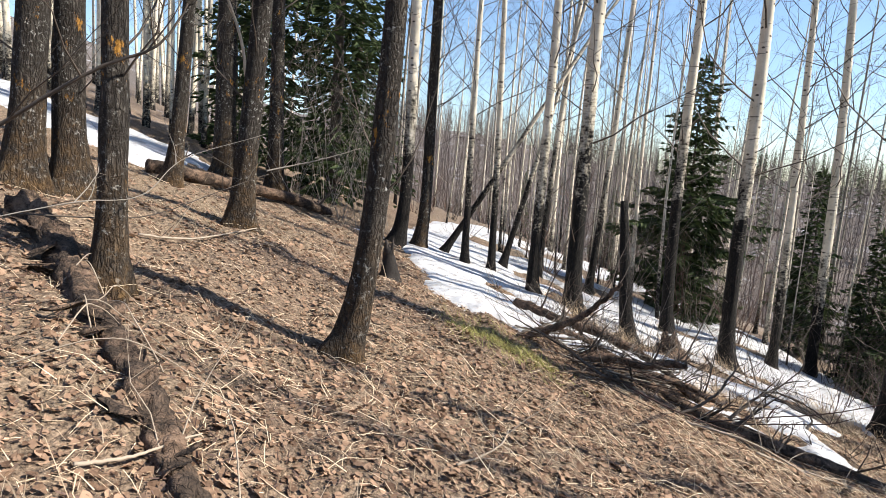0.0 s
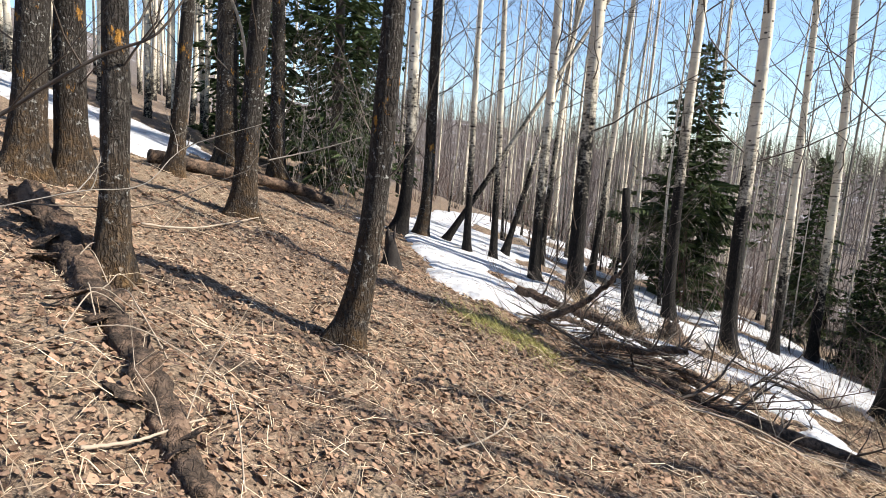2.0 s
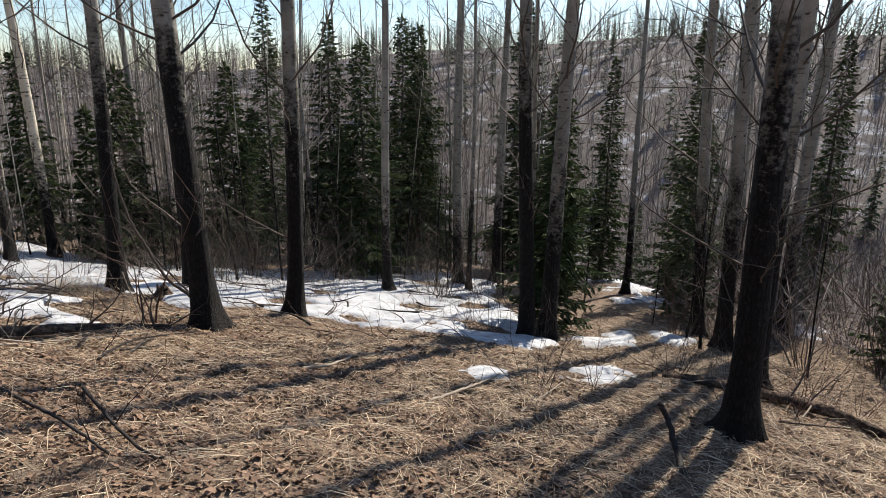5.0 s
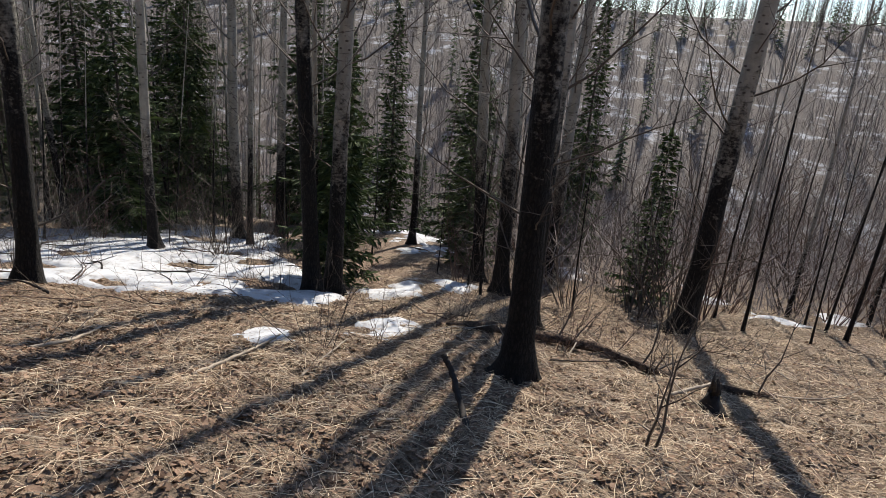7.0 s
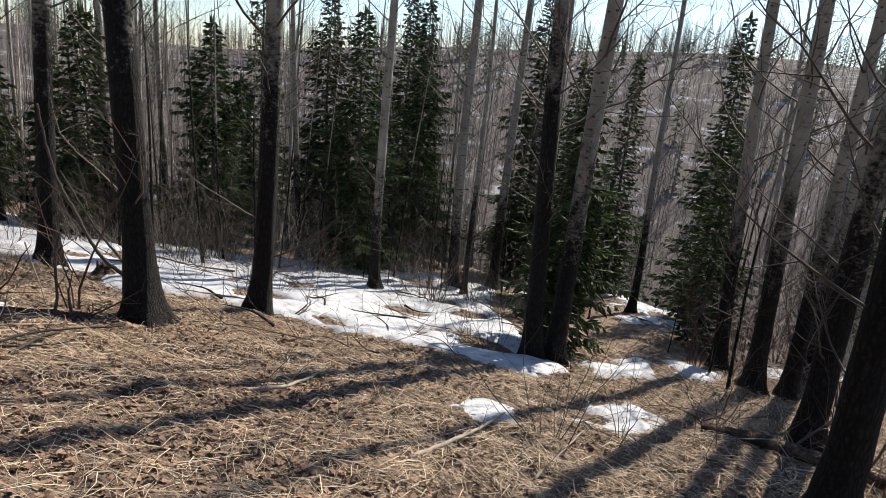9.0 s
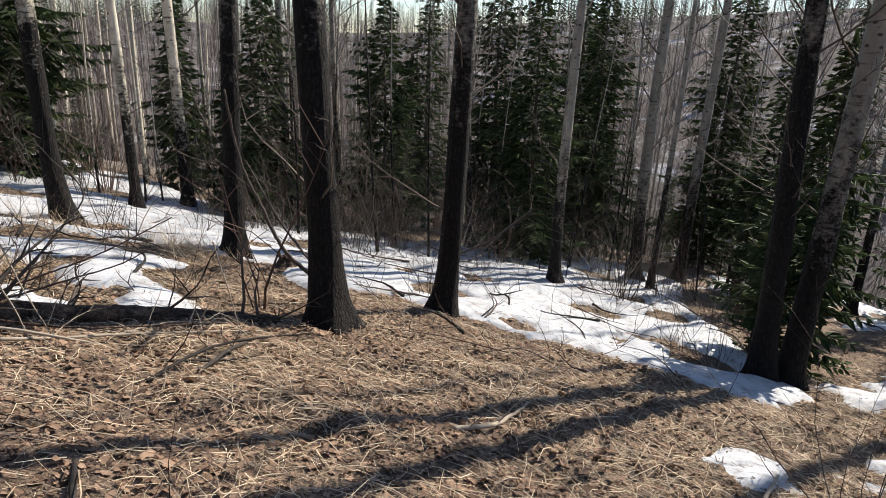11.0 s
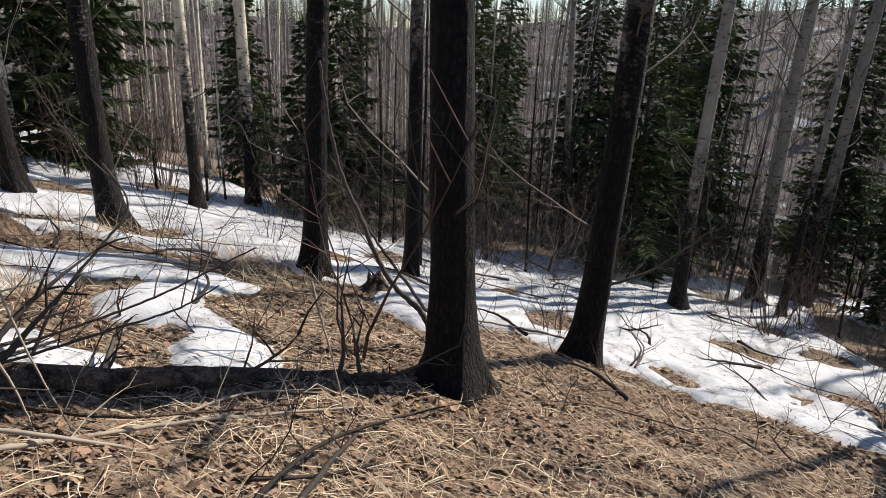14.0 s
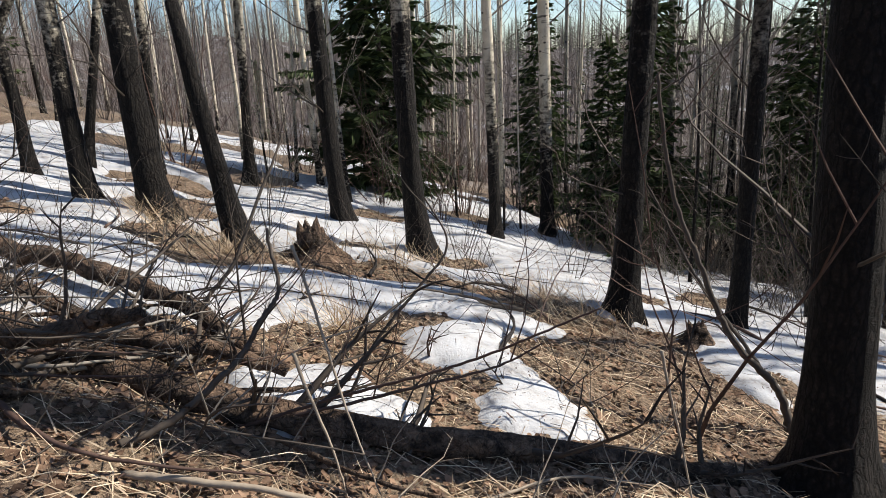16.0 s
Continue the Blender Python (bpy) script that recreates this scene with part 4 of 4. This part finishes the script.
for k in range(96):
    x, y = (hr.uniform(6.2, 12.5), hr.uniform(3.0, 9.6)) if k % 3 else (hr.uniform(1.6, 5.8), hr.uniform(6.6, 9.8))
    a, l = hr.uniform(0, 6.28), hr.uniform(0.25, 1.3)
    log("dead_branch", "dark dead branch lying on old snow", [(x, y, 0.05), (x + 0.5 * l * math.cos(a), y + 0.5 * l * math.sin(a), hr.uniform(0.06, 0.14)), (x + l * math.cos(a + 0.25), y + l * math.sin(a + 0.25), hr.uniform(0.05, 0.22))], hr.choice((0.004, 0.007, 0.012, 0.02)), 0.003, hr.choice((TWIG, RED_TWIG, CHAR)), 800 + k, "branch", 6, 0.25, stubs=3, twig=TWIG)
log("fallen_log", "dark fallen log lying in dry grass", [(7.85, 0.35, 0.05), (7.75, -0.4, 0.06), (7.65, -1.4, 0.06), (7.2, -2.2, 0.02), (6.9, -3.2, 0.0)], 0.065, 0.04, ROTTEN, 8, rough=0.45, stubs=8, twig=TWIG)
log("broken_stick", "dark crooked stick standing out of the grass", [(4.35, -0.35, -0.03), (4.75, -0.22, 0.12), (5.0, -0.1, 0.26), (5.05, -0.02, 0.42)], 0.028, 0.02, CHAR, 9, "branch", 8)
for k, (spots_, r0, text) in enumerate([
        ([(4.53, 1.77, 0.02), (5.32, 1.73, 0.05), (6.13, 1.79, 0.03)], 0.018, "pale dry stick lying on the grass"), ([(4.70, 3.30, 0.02), (4.98, 3.20, 0.05), (5.59, 3.35, 0.03)], 0.020, "pale dry stick lying on the grass"),
        ([(5.10, 1.15, 0.02), (5.63, 1.16, 0.05), (6.42, 1.18, 0.03)], 0.012, "pale dry stick lying on the grass"), ([(-2.5, 5.35, 0.03), (-2.25, 5.9, 0.06), (-2.05, 7.3, 0.08)], 0.012, "pale peeled branch on the leaves"),
        ([(-1.25, 2.2, 0.02), (-1.1, 2.42, 0.05), (-0.95, 2.62, 0.09)], 0.009, "pale split stick leaning on the log"), ([(2.9, 5.25, 0.03), (3.6, 5.35, 0.06), (4.6, 5.2, 0.03)], 0.012, "pale thin stick on the leaves"),
        ([(2.37, 3.95, 0.02), (2.26, 3.14, 0.05), (2.19, 2.51, 0.03)], 0.014, "dark thin stick on the grass"), ([(2.77, 3.68, 0.02), (2.47, 2.88, 0.05), (2.27, 2.23, 0.03)], 0.015, "dark thin stick on the grass"),
        ([(3.4, 4.5, 0.02), (4.1, 4.9, 0.05), (5.0, 5.1, 0.03)], 0.012, "dark thin stick on the leaves"), ([(2.4, 5.6, 0.02), (2.9, 5.35, 0.08), (3.4, 5.15, 0.02)], 0.014, "pale thin stick on the leaves"),
        ([(6.2, -2.0, 0.02), (6.6, -2.4, 0.12), (7.1, -2.6, 0.05)], 0.02, "dry stick beside a stump"), ([(0.2, 3.2, 0.02), (0.5, 3.7, 0.03), (0.6, 4.2, 0.02)], 0.008, "pale thin stick on the leaves"),
        ([(3.76, 4.60, 0.02), (4.08, 4.79, 0.05), (4.34, 4.98, 0.03)], 0.016, "dark thin stick on the leaves"), ([(3.61, 4.90, 0.02), (3.88, 4.76, 0.05), (4.24, 4.71, 0.03)], 0.012, "dark thin stick on the leaves"), ([(3.57, 5.44, 0.02), (4.06, 5.55, 0.05), (4.45, 5.47, 0.03)], 0.008, "pale thin stick on the leaves")]):
    log("stick", text, spots_, r0, r0 * 0.55, CHAR if "dark" in text else PALE_TWIG, 30 + k, "stick", 7, 0.15, stubs=2)


def stump(x, y, tall, rad, mat, label, seed, lean=(0, 0)):
    """A broken, splintered stump with a root-flared foot."""
    r_ = random.Random(seed)
    ob = thing("stump", at(x, y, -0.04), label, "stump")
    hs = [0, 0.03, 0.07, 0.12, 0.2, tall * 0.55, tall * 0.75, tall * 0.9]
    g = Geo()
    g.tube([Vector((lean[0] * h + 0.02 * math.sin(h * 9), lean[1] * h, h)) for h in hs], [rad * (1 - 0.6 * h / tall + 1.0 * math.exp(-h / 0.07)) for h in hs], 16, True,
           lambda k, a, p: 1 + 0.45 * noise.noise(Vector((math.cos(a) * 2, math.sin(a) * 2, k * 0.3 + seed))) + 0.25 * noise.noise(Vector((math.cos(a) * 5, math.sin(a) * 5, k * 0.6 + seed))))
    part("wood", g, mat, ob)
    for k in range(5):
        a = k * 1.3 + r_.random()
        p = Vector((math.cos(a) * rad * 0.35, math.sin(a) * rad * 0.35, tall * 0.7))
        q = Geo()
        q.tube([p, p + Vector((0.01 * math.cos(a), 0.01, tall * r_.uniform(0.15, 0.3))), p + Vector((0.02 * math.cos(a), 0.015, tall * r_.uniform(0.3, 0.55)))], [rad * 0.26, rad * 0.18, 0.003], 5)
        part("splinter", q, mat, ob)
    return ob


stump(-0.55, 7.4, 0.46, 0.10, CHAR, "charred black broken stump on the leaves", 3)
stump(6.15, -2.36, 0.34, 0.075, CHAR, "small charred stump with splintered top", 7)
stump(6.35, 7.45, 0.24, 0.13, ROTTEN, "low mossy rotten stump beside an aspen", 9)
stump(3.5, 9.1, 0.34, 0.2, ROTTEN, "low rotten stump in tawny grass", 11)
snag = bare_tree("tree", at(2.92, 9.15, -0.03), "broken-topped dark leaning tree in bare ground", 77, 0.19, 2.15, lean=(-0.13, 0.03), dark=5.0, blunt=1.7, first=1.3, count=4, sides=16, wav=0.03)

# ---- shrubs and saplings close by ----
near = [(8.0, -1.7, 0.9, 8, 1.3, "low reddish dead brush by a thick aspen"), (8.9, -3.0, 1.0, 8, 1.3, "low reddish dead brush by a thick aspen"), (9.3, -1.4, 1.2, 8, 1.0, "low reddish dead brush by a thick aspen"), (9.9, 9.6, 1.6, 9, 0.9, "bare tangled shrub before spruces"), (11.6, 8.6, 1.6, 9, 0.9, "bare tangled shrub before spruces"), (8.4, 10.2, 1.5, 9, 0.9, "bare tangled shrub before spruces"), (5.15, 6.05, 2.2, 3, 0.9, "bent bare sapling beside a stout aspen"), (7.4, 6.0, 1.1, 10, 0.7, "low bare shrub at the snow edge"), (5.9, 1.3, 1.5, 8, 0.7, "bare twiggy shrub among dry grass"), (6.6, 0.9, 1.2, 8, 0.9, "bare twiggy shrub by a snow patch"),
        (8.3, 0.3, 1.6, 10, 0.6, "bare reddish shrub in the aspen clump"), (4.77, -1.53, 1.15, 2, 0.1, "single dark upright sapling"), (7.4, -1.0, 1.4, 8, 0.8, "bare shrub beside a fallen log"), (8.6, -2.3, 1.5, 10, 0.7, "bare shrub beside a fallen log"),
        (9.0, 3.1, 1.3, 9, 0.6, "bare shrub below twin aspens"), (8.6, 6.6, 0.9, 10, 0.8, "low bare shrub in the snow"), (6.0, 8.9, 1.0, 8, 0.9, "low bare shrub in the snow"), (3.0, 8.1, 1.2, 5, 1.1, "bare thin shrub in the snow"),
        (3.9, 7.0, 0.7, 3, 1.8, "bare thin shrub between snow patches"), (3.3, 5.75, 0.55, 2, 2.4, "bare twiggy shrub by the fallen trunk"),
        (4.4, 6.4, 0.5, 2, 1.8, "low bare twigs beside the fallen trunk"), (9.7, 8.9, 1.5, 12, 0.6, "bare shrub before spruces"), (-3.0, 3.9, 1.2, 4, 0.9, "thin bare shrub by the rotten log"), (-1.2, 10.4, 2.6, 8, 0.5, "tall bare shrub before a spruce"), (-2.4, 10.9, 2.8, 8, 0.5, "tall bare shrub before a spruce"), (-1.7, 11.2, 3.2, 9, 0.45, "tall bare grey shrub before a spruce"), (-2.9, 12.4, 3.0, 8, 0.5, "tall bare grey shrub among trunks"), (-1.3, 11.8, 3.6, 8, 0.45, "tall bare grey shrub before a spruce"), (-2.1, 12.0, 3.8, 8, 0.4, "tall bare grey shrub before a spruce"), (-0.9, 12.3, 3.2, 8, 0.45, "tall bare grey shrub by dark trunks"), (2.0, 11.6, 2.2, 7, 0.5, "tall bare grey shrub above the snow"), (3.4, 11.4, 2.4, 7, 0.5, "tall bare grey shrub above the snow"), (5.4, 12.6, 2.4, 8, 0.5, "tall bare grey shrub before a spruce"),
        (1.2, 7.4, 1.0, 7, 0.9, "bare twigs over the snow"), (10.3, 7.4, 1.2, 10, 0.7, "bare shrub in the snow"), (5.2, 9.9, 1.3, 6, 0.7, "thin bare shrub in the snow"), (7.0, 9.6, 1.1, 9, 0.8, "low bare shrub in the snow"), (3.2, 9.9, 2.6, 6, 0.4, "tall thin bare saplings in the snow")]
for k, (x, y, tall, n, spread, text) in enumerate(near):
    shrub("shrub", at(x, y, -0.02), text, 300 + k, tall, n, spread, GREY_TWIG if "tall bare" in text else TWIG if k % 3 else RED_TWIG, twigs=5, rad=0.0055 if n > 3 else 0.014)

# long twigs close to the eye
for k, (spots_, r0, mat_, text) in enumerate([
        ([(-1.82, 2.54, 1.02), (-1.4, 2.57, 1.40), (-1.15, 2.59, 1.64), (-1.04, 2.61, 1.85)], 0.009, TWIG, "thin grey branch reaching across from a near shrub"),
        ([(-2.7, 3.5, 0.3), (-2.17, 3.81, 0.58), (-1.87, 4.02, 0.78), (-1.68, 4.24, 1.01), (-1.23, 4.47, 1.36)], 0.0045, GREY_TWIG, "thin pale bent branch over the leaves"),
        ([(-2.9, 4.3, 0.2), (-2.33, 4.9, 0.33), (-1.9, 5.2, 0.6), (-1.5, 5.6, 0.9)], 0.006, TWIG, "thin bare branch beside dark trunks"),
        ([(-2.33, 8.56, 0.63), (-1.72, 8.83, 0.96), (-1.15, 9.11, 1.38)], 0.011, GREY_TWIG, "pale dead branch sticking out of a trunk"),
        ([(2.37, 5.80, 0.0), (2.56, 5.83, 0.14), (2.76, 5.87, 0.34), (2.9, 5.94, 0.52), (2.99, 6.01, 0.66), (2.98, 6.13, 0.86)], 0.017, TWIG, "bowed bare sapling arching over the brush"),
        ([(2.75, 6.05, 0.0), (3.32, 5.91, 0.22), (3.78, 5.78, 0.44), (4.02, 5.73, 0.58)], 0.009, RED_TWIG, "thin reddish branch leaning over the fallen log"),
        ([(3.0, 5.75, 0.52), (3.06, 5.62, 0.3), (3.12, 5.5, 0.0)], 0.008, PALE_TWIG, "pale straight dead stalk leaning in the brush"),
        ([(3.25, 6.24, 0.0), (3.4, 6.24, 0.33), (3.64, 6.24, 0.66), (3.8, 6.25, 0.93), (3.72, 6.34, 1.1)], 0.010, TWIG, "thin dark branched sapling before the snow"),
        ([(2.6, 6.6, 0.0), (2.66, 6.74, 0.24), (2.85, 6.8, 0.47), (3.05, 6.92, 0.89), (3.17, 7.02, 1.14)], 0.014, TWIG, "dark bare sapling before the snow"),
        ([(4.30, 5.32, 0.72), (4.34, 5.25, 0.44), (4.38, 5.14, 0.0)], 0.007, PALE_TWIG, "pale dead stalk standing by the aspen"),
        ([(2.8, 6.0, 0.02), (3.11, 5.81, 0.26), (3.48, 5.55, 0.53), (3.77, 5.36, 0.73), (3.97, 5.22, 0.88)], 0.008, RED_TWIG, "thin reddish branch leaning over the brush"),
        ([(3.06, 5.95, 0.85), (3.15, 5.67, 0.39), (3.23, 5.46, 0.0)], 0.007, PALE_TWIG, "pale dead stalk leaning in the brush"),
        ([(5.75, 5.95, 0.0), (5.72, 6.02, 0.26), (5.52, 6.18, 0.5), (5.38, 6.35, 0.9), (5.25, 6.5, 1.4), (5.2, 6.6, 2.0)], 0.026, TWIG, "bent dark sapling beside a stout aspen"),
        ([(6.45, 6.7, 0.0), (6.38, 6.95, 0.18), (6.27, 7.47, 0.68), (6.18, 7.95, 1.22)], 0.02, TWIG, "leaning dark bare branch by the aspens"),
        ([(7.1, 5.48, 0.7), (7.4, 5.15, 0.95), (7.75, 4.85, 1.45)], 0.016, TWIG, "dark forked bough rising beside an aspen")]):
    log("leaning_branch", text, spots_, r0, r0 * 0.4, mat_, 61 + k, "branch", 7, 0.12, stubs=1 if mat_ is PALE_TWIG else 4, twig=mat_)
log("arching_branch", "grey dead branch arched against a trunk", [(-3.45, 11.0, 0.05), (-3.35, 11.0, 1.2), (-3.5, 11.0, 2.4), (-4.0, 11.0, 3.4)], 0.035, 0.02, PALE_TWIG, 63, "branch", 8, 0.3, stubs=5)

# ---- litter: dead leaves, straw, new grass ----
rs = np.random.default_rng(3)


def strewn(n, x0, x1, y0, y1, reach, bare=True):
    x, y = rs.uniform(x0, x1, n * 4), rs.uniform(y0, y1, n * 4)
    t = np.clip((x * 2.84 + y * 3.5) / (2.84 ** 2 + 3.5 ** 2), 0, 1)
    d = np.hypot(x - 2.84 * t, y - 3.5 * t)
    keep = rs.random(len(x)) < np.exp(-np.clip(d - 2.5, 0, 99) / reach)
    if bare:
        keep &= snow_depth(x, y) < -0.02
    return x[keep][:n], y[keep][:n]


def patchy(x, y):
    """Between 0 and 1: how thickly the dead grass grows at a place."""
    return np.clip(0.5 + 0.32 * np.sin(1.9 * x + 0.7 * y) * np.sin(1.6 * y - 0.9 * x + 1) + 0.3 * np.sin(4.1 * x - 2.9 * y + 2) * np.sin(3.7 * y + 1.8 * x) + 0.22 * np.sin(8.3 * x + 5 * y), 0.04, 1)


def leaf_litter(n):
    x, y = strewn(n, -6, 14, -7, 12, 4.0)
    n = len(x)
    size, a = 0.007 + 0.021 * rs.random(n) ** 1.8, rs.uniform(0, 6.283, n)
    tx, ty = rs.normal(0, 0.30, n), rs.normal(0, 0.30, n)
    curl, fat = rs.uniform(-0.5, 0.9, n), rs.uniform(0.6, 1.0, n)
    z = land(x, y) + rs.uniform(0.0, 0.022, n)
    ca, sa = np.cos(a), np.sin(a)
    vs = [np.stack([x, y, z], -1)]
    for k in range(7):
        g = 6.283 * k / 7
        d = 1 + rs.normal(0, 0.13, n) + (0.25 if k == 0 else 0)
        u, w = d * math.cos(g), d * math.sin(g) * fat
        px, py = size * (u * ca - w * sa), size * (u * sa + w * ca)
        vs.append(np.stack([x + px, y + py, z + px * (tx - 0.268) + py * ty + size * (curl * 0.7 * w * w + rs.normal(0, 0.22, n))], -1))
    v = np.stack(vs, 1).reshape(-1, 3)
    i = np.arange(n)[:, None] * 8
    f = np.concatenate([i + [[0, 1 + k, 1 + (k + 1) % 7]] for k in range(7)])
    tagged(new("fallen_leaves", mesh_of("fallen_leaves", v.tolist(), f.tolist(), LEAVES)), "curled dry brown leaves covering the slope", "leaves", kind="stuff")


def crumbs(n, mat, label, lo, hi, wide, low=False):
    """Short broken bits of stalk and bark, matted into the litter."""
    x, y = (rs.uniform(4.0, 12, n), rs.uniform(-6, 2.2, n)) if low else strewn(n, -5, 12, -6, 11, 3.5)
    n = len(x)
    l, w, a = rs.uniform(lo, hi, n), rs.uniform(0.5, 1.4, n) * wide, rs.uniform(0, 6.283, n)
    z, t = land(x, y) + rs.uniform(0.006, 0.028, n), rs.normal(0, 0.25, n)
    vs = []
    for u, v in ((-1, -0.7), (1, -1), (0.9, 1), (-1, 0.8)):
        px, py = u * l * np.cos(a) - v * w * np.sin(a), u * l * np.sin(a) + v * w * np.cos(a)
        vs.append(np.stack([x + px, y + py, z - 0.268 * px + t * u * l + 0.5 * v * w], -1))
    v = np.stack(vs, 1).reshape(-1, 3)
    f = np.arange(n)[:, None] * 4 + [[0, 1, 2, 3]]
    tagged(new("plant_debris", mesh_of("plant_debris", v.tolist(), f.tolist(), mat, True)), label, "litter", kind="stuff")


def snow_litter(n):
    x, y = rs.uniform(-1.5, 16, n * 3), rs.uniform(2, 15, n * 3)
    m = snow_depth(x, y)
    ok = (m > 0.03) & (rs.random(len(x)) < 0.35 + 0.65 * np.exp(-m / 0.3))
    x, y, m = x[ok][:n], y[ok][:n], m[ok][:n]
    n = len(x)
    z = land(x, y, True, 6) - 0.030 + 0.105 * (1 - np.exp(-(m + 0.05) / 0.11)) + 0.012
    l, w, a = 0.004 + 0.045 * rs.random(n) ** 3, rs.uniform(0.0015, 0.006, n), rs.uniform(0, 6.283, n)
    vs = []
    for u, v in ((-1, -0.6), (1, -1), (0.8, 1), (-1, 0.7)):
        px, py = u * l * np.cos(a) - v * w * np.sin(a), u * l * np.sin(a) + v * w * np.cos(a)
        vs.append(np.stack([x + px, y + py, z - 0.268 * px + 0.004 * u], -1))
    v = np.stack(vs, 1).reshape(-1, 3)
    f = np.arange(n)[:, None] * 4 + [[0, 1, 2, 3]]
    tagged(new("bark_litter", mesh_of("bark_litter", v.tolist(), f.tolist(), RED_TWIG, True)), "dark bark flakes and twigs strewn on the snow", "litter", kind="stuff")


def blades(name, x, y, mat, label, lo, hi, width, up, seed):
    n = len(x)
    l, a = rs.uniform(lo, hi, n), rs.uniform(0, 6.283, n)
    bend, lift = rs.normal(0, 0.28, n), rs.uniform(0.0, up, n)
    w = rs.uniform(0.6, 1.3, n) * width
    vs = []
    for s in (0, 0.5, 1):
        aa = a + bend * s
        px, py = x + np.cos(aa) * l * s, y + np.sin(aa) * l * s
        pz = np.maximum(land(px, py) + 0.01, land(x, y) + 0.01 - 0.268 * (px - x)) + lift * l * (s if up > 0.8 else 4 * s * (1 - s) * 0.5 + 0.25 * s) + 0.006
        ww = w * (1 - 0.6 * s)
        vs += [np.stack([px - np.sin(aa) * ww, py + np.cos(aa) * ww, pz], -1), np.stack([px + np.sin(aa) * ww, py - np.cos(aa) * ww, pz + ww * 0.8], -1)]
    v = np.stack(vs, 1).reshape(-1, 3)
    i = np.arange(n)[:, None] * 6
    f = np.concatenate([i + [[0, 1, 3, 2]], i + [[2, 3, 5, 4]]])
    tagged(new(name, mesh_of(name, v.tolist(), f.tolist(), mat)), label, "grass", kind="stuff")


leaf_litter(125000)
crumbs(30000, STRAW, "short broken bits of pale dead stalk in the litter", 0.008, 0.045, 0.0016)
crumbs(15000, STRAW, "short broken bits of pale grass on the lower slope", 0.02, 0.08, 0.0026, True)
crumbs(11000, RED_TWIG, "dark broken twig bits on the lower slope", 0.015, 0.07, 0.0035, True)
crumbs(26000, RED_TWIG, "dark broken twig and bark bits in the litter", 0.008, 0.05, 0.0028)
snow_litter(9000)
sx, sy = strewn(85000, -6, 16, -9, 13, 4.5)
thin = rs.random(len(sx)) < (0.3 + 0.9 * smooth(0.5, 5.5, sx)) * patchy(sx, sy)
sx, sy = sx[thin], sy[thin]
blades("dry_grass", sx, sy, STRAW, "flattened pale dry grass stalks on the slope", 0.06, 0.30, 0.0024, 0.22, 1)
wx, wy = rs.uniform(4.5, 15, 19000), rs.uniform(-10, 2.2, 19000)
off = (snow_depth(wx, wy) < -0.02) & (rs.random(len(wx)) < patchy(wx, wy))
blades("dry_grass", wx[off], wy[off], STRAW, "matted tawny dead grass on the lower slope", 0.06, 0.26, 0.0030, 0.5, 4)
tx, ty = strewn(1500, -5, 13, -6, 12, 4.0)
blades("dead_stalks", tx, ty, STRAW, "long pale bent dead weed stalks", 0.15, 0.55, 0.0027, 0.45, 2)
qa, qd = rs.uniform(0, 6.283, 1900), rs.normal(0, 0.3, 1900)
qt = rs.random(1900)
blades("green_grass", 0.25 + 0.95 * qt + qd * 0.6 * np.cos(qa), 6.2 - 0.4 * qt + qd * np.sin(qa), GRASS, "fresh yellow-green grass sprouting among leaves", 0.03, 0.09, 0.003, 1.0, 3)
for k, (x, y, n, rr) in enumerate([(2.2, 9.8, 300, 0.25), (2.8, 8.9, 300, 0.3), (3.4, 7.2, 220, 0.25), (3.6, 9.2, 260, 0.3), (4.4, 9.2, 200, 0.3), (5.5, 7.8, 200, 0.4), (9.0, 0.0, 300, 0.5), (5.4, 8.3, 250, 0.4), (8.2, -2.4, 400, 0.7)]):
    qa, qd = rs.uniform(0, 6.283, n), np.abs(rs.normal(0, rr, n))
    blades("grass_tuft", x + qd * np.cos(qa), y + qd * np.sin(qa), STRAW, "tawny tuft of dead grass by the snow", 0.12, 0.34, 0.003, 1.1, 10 + k)
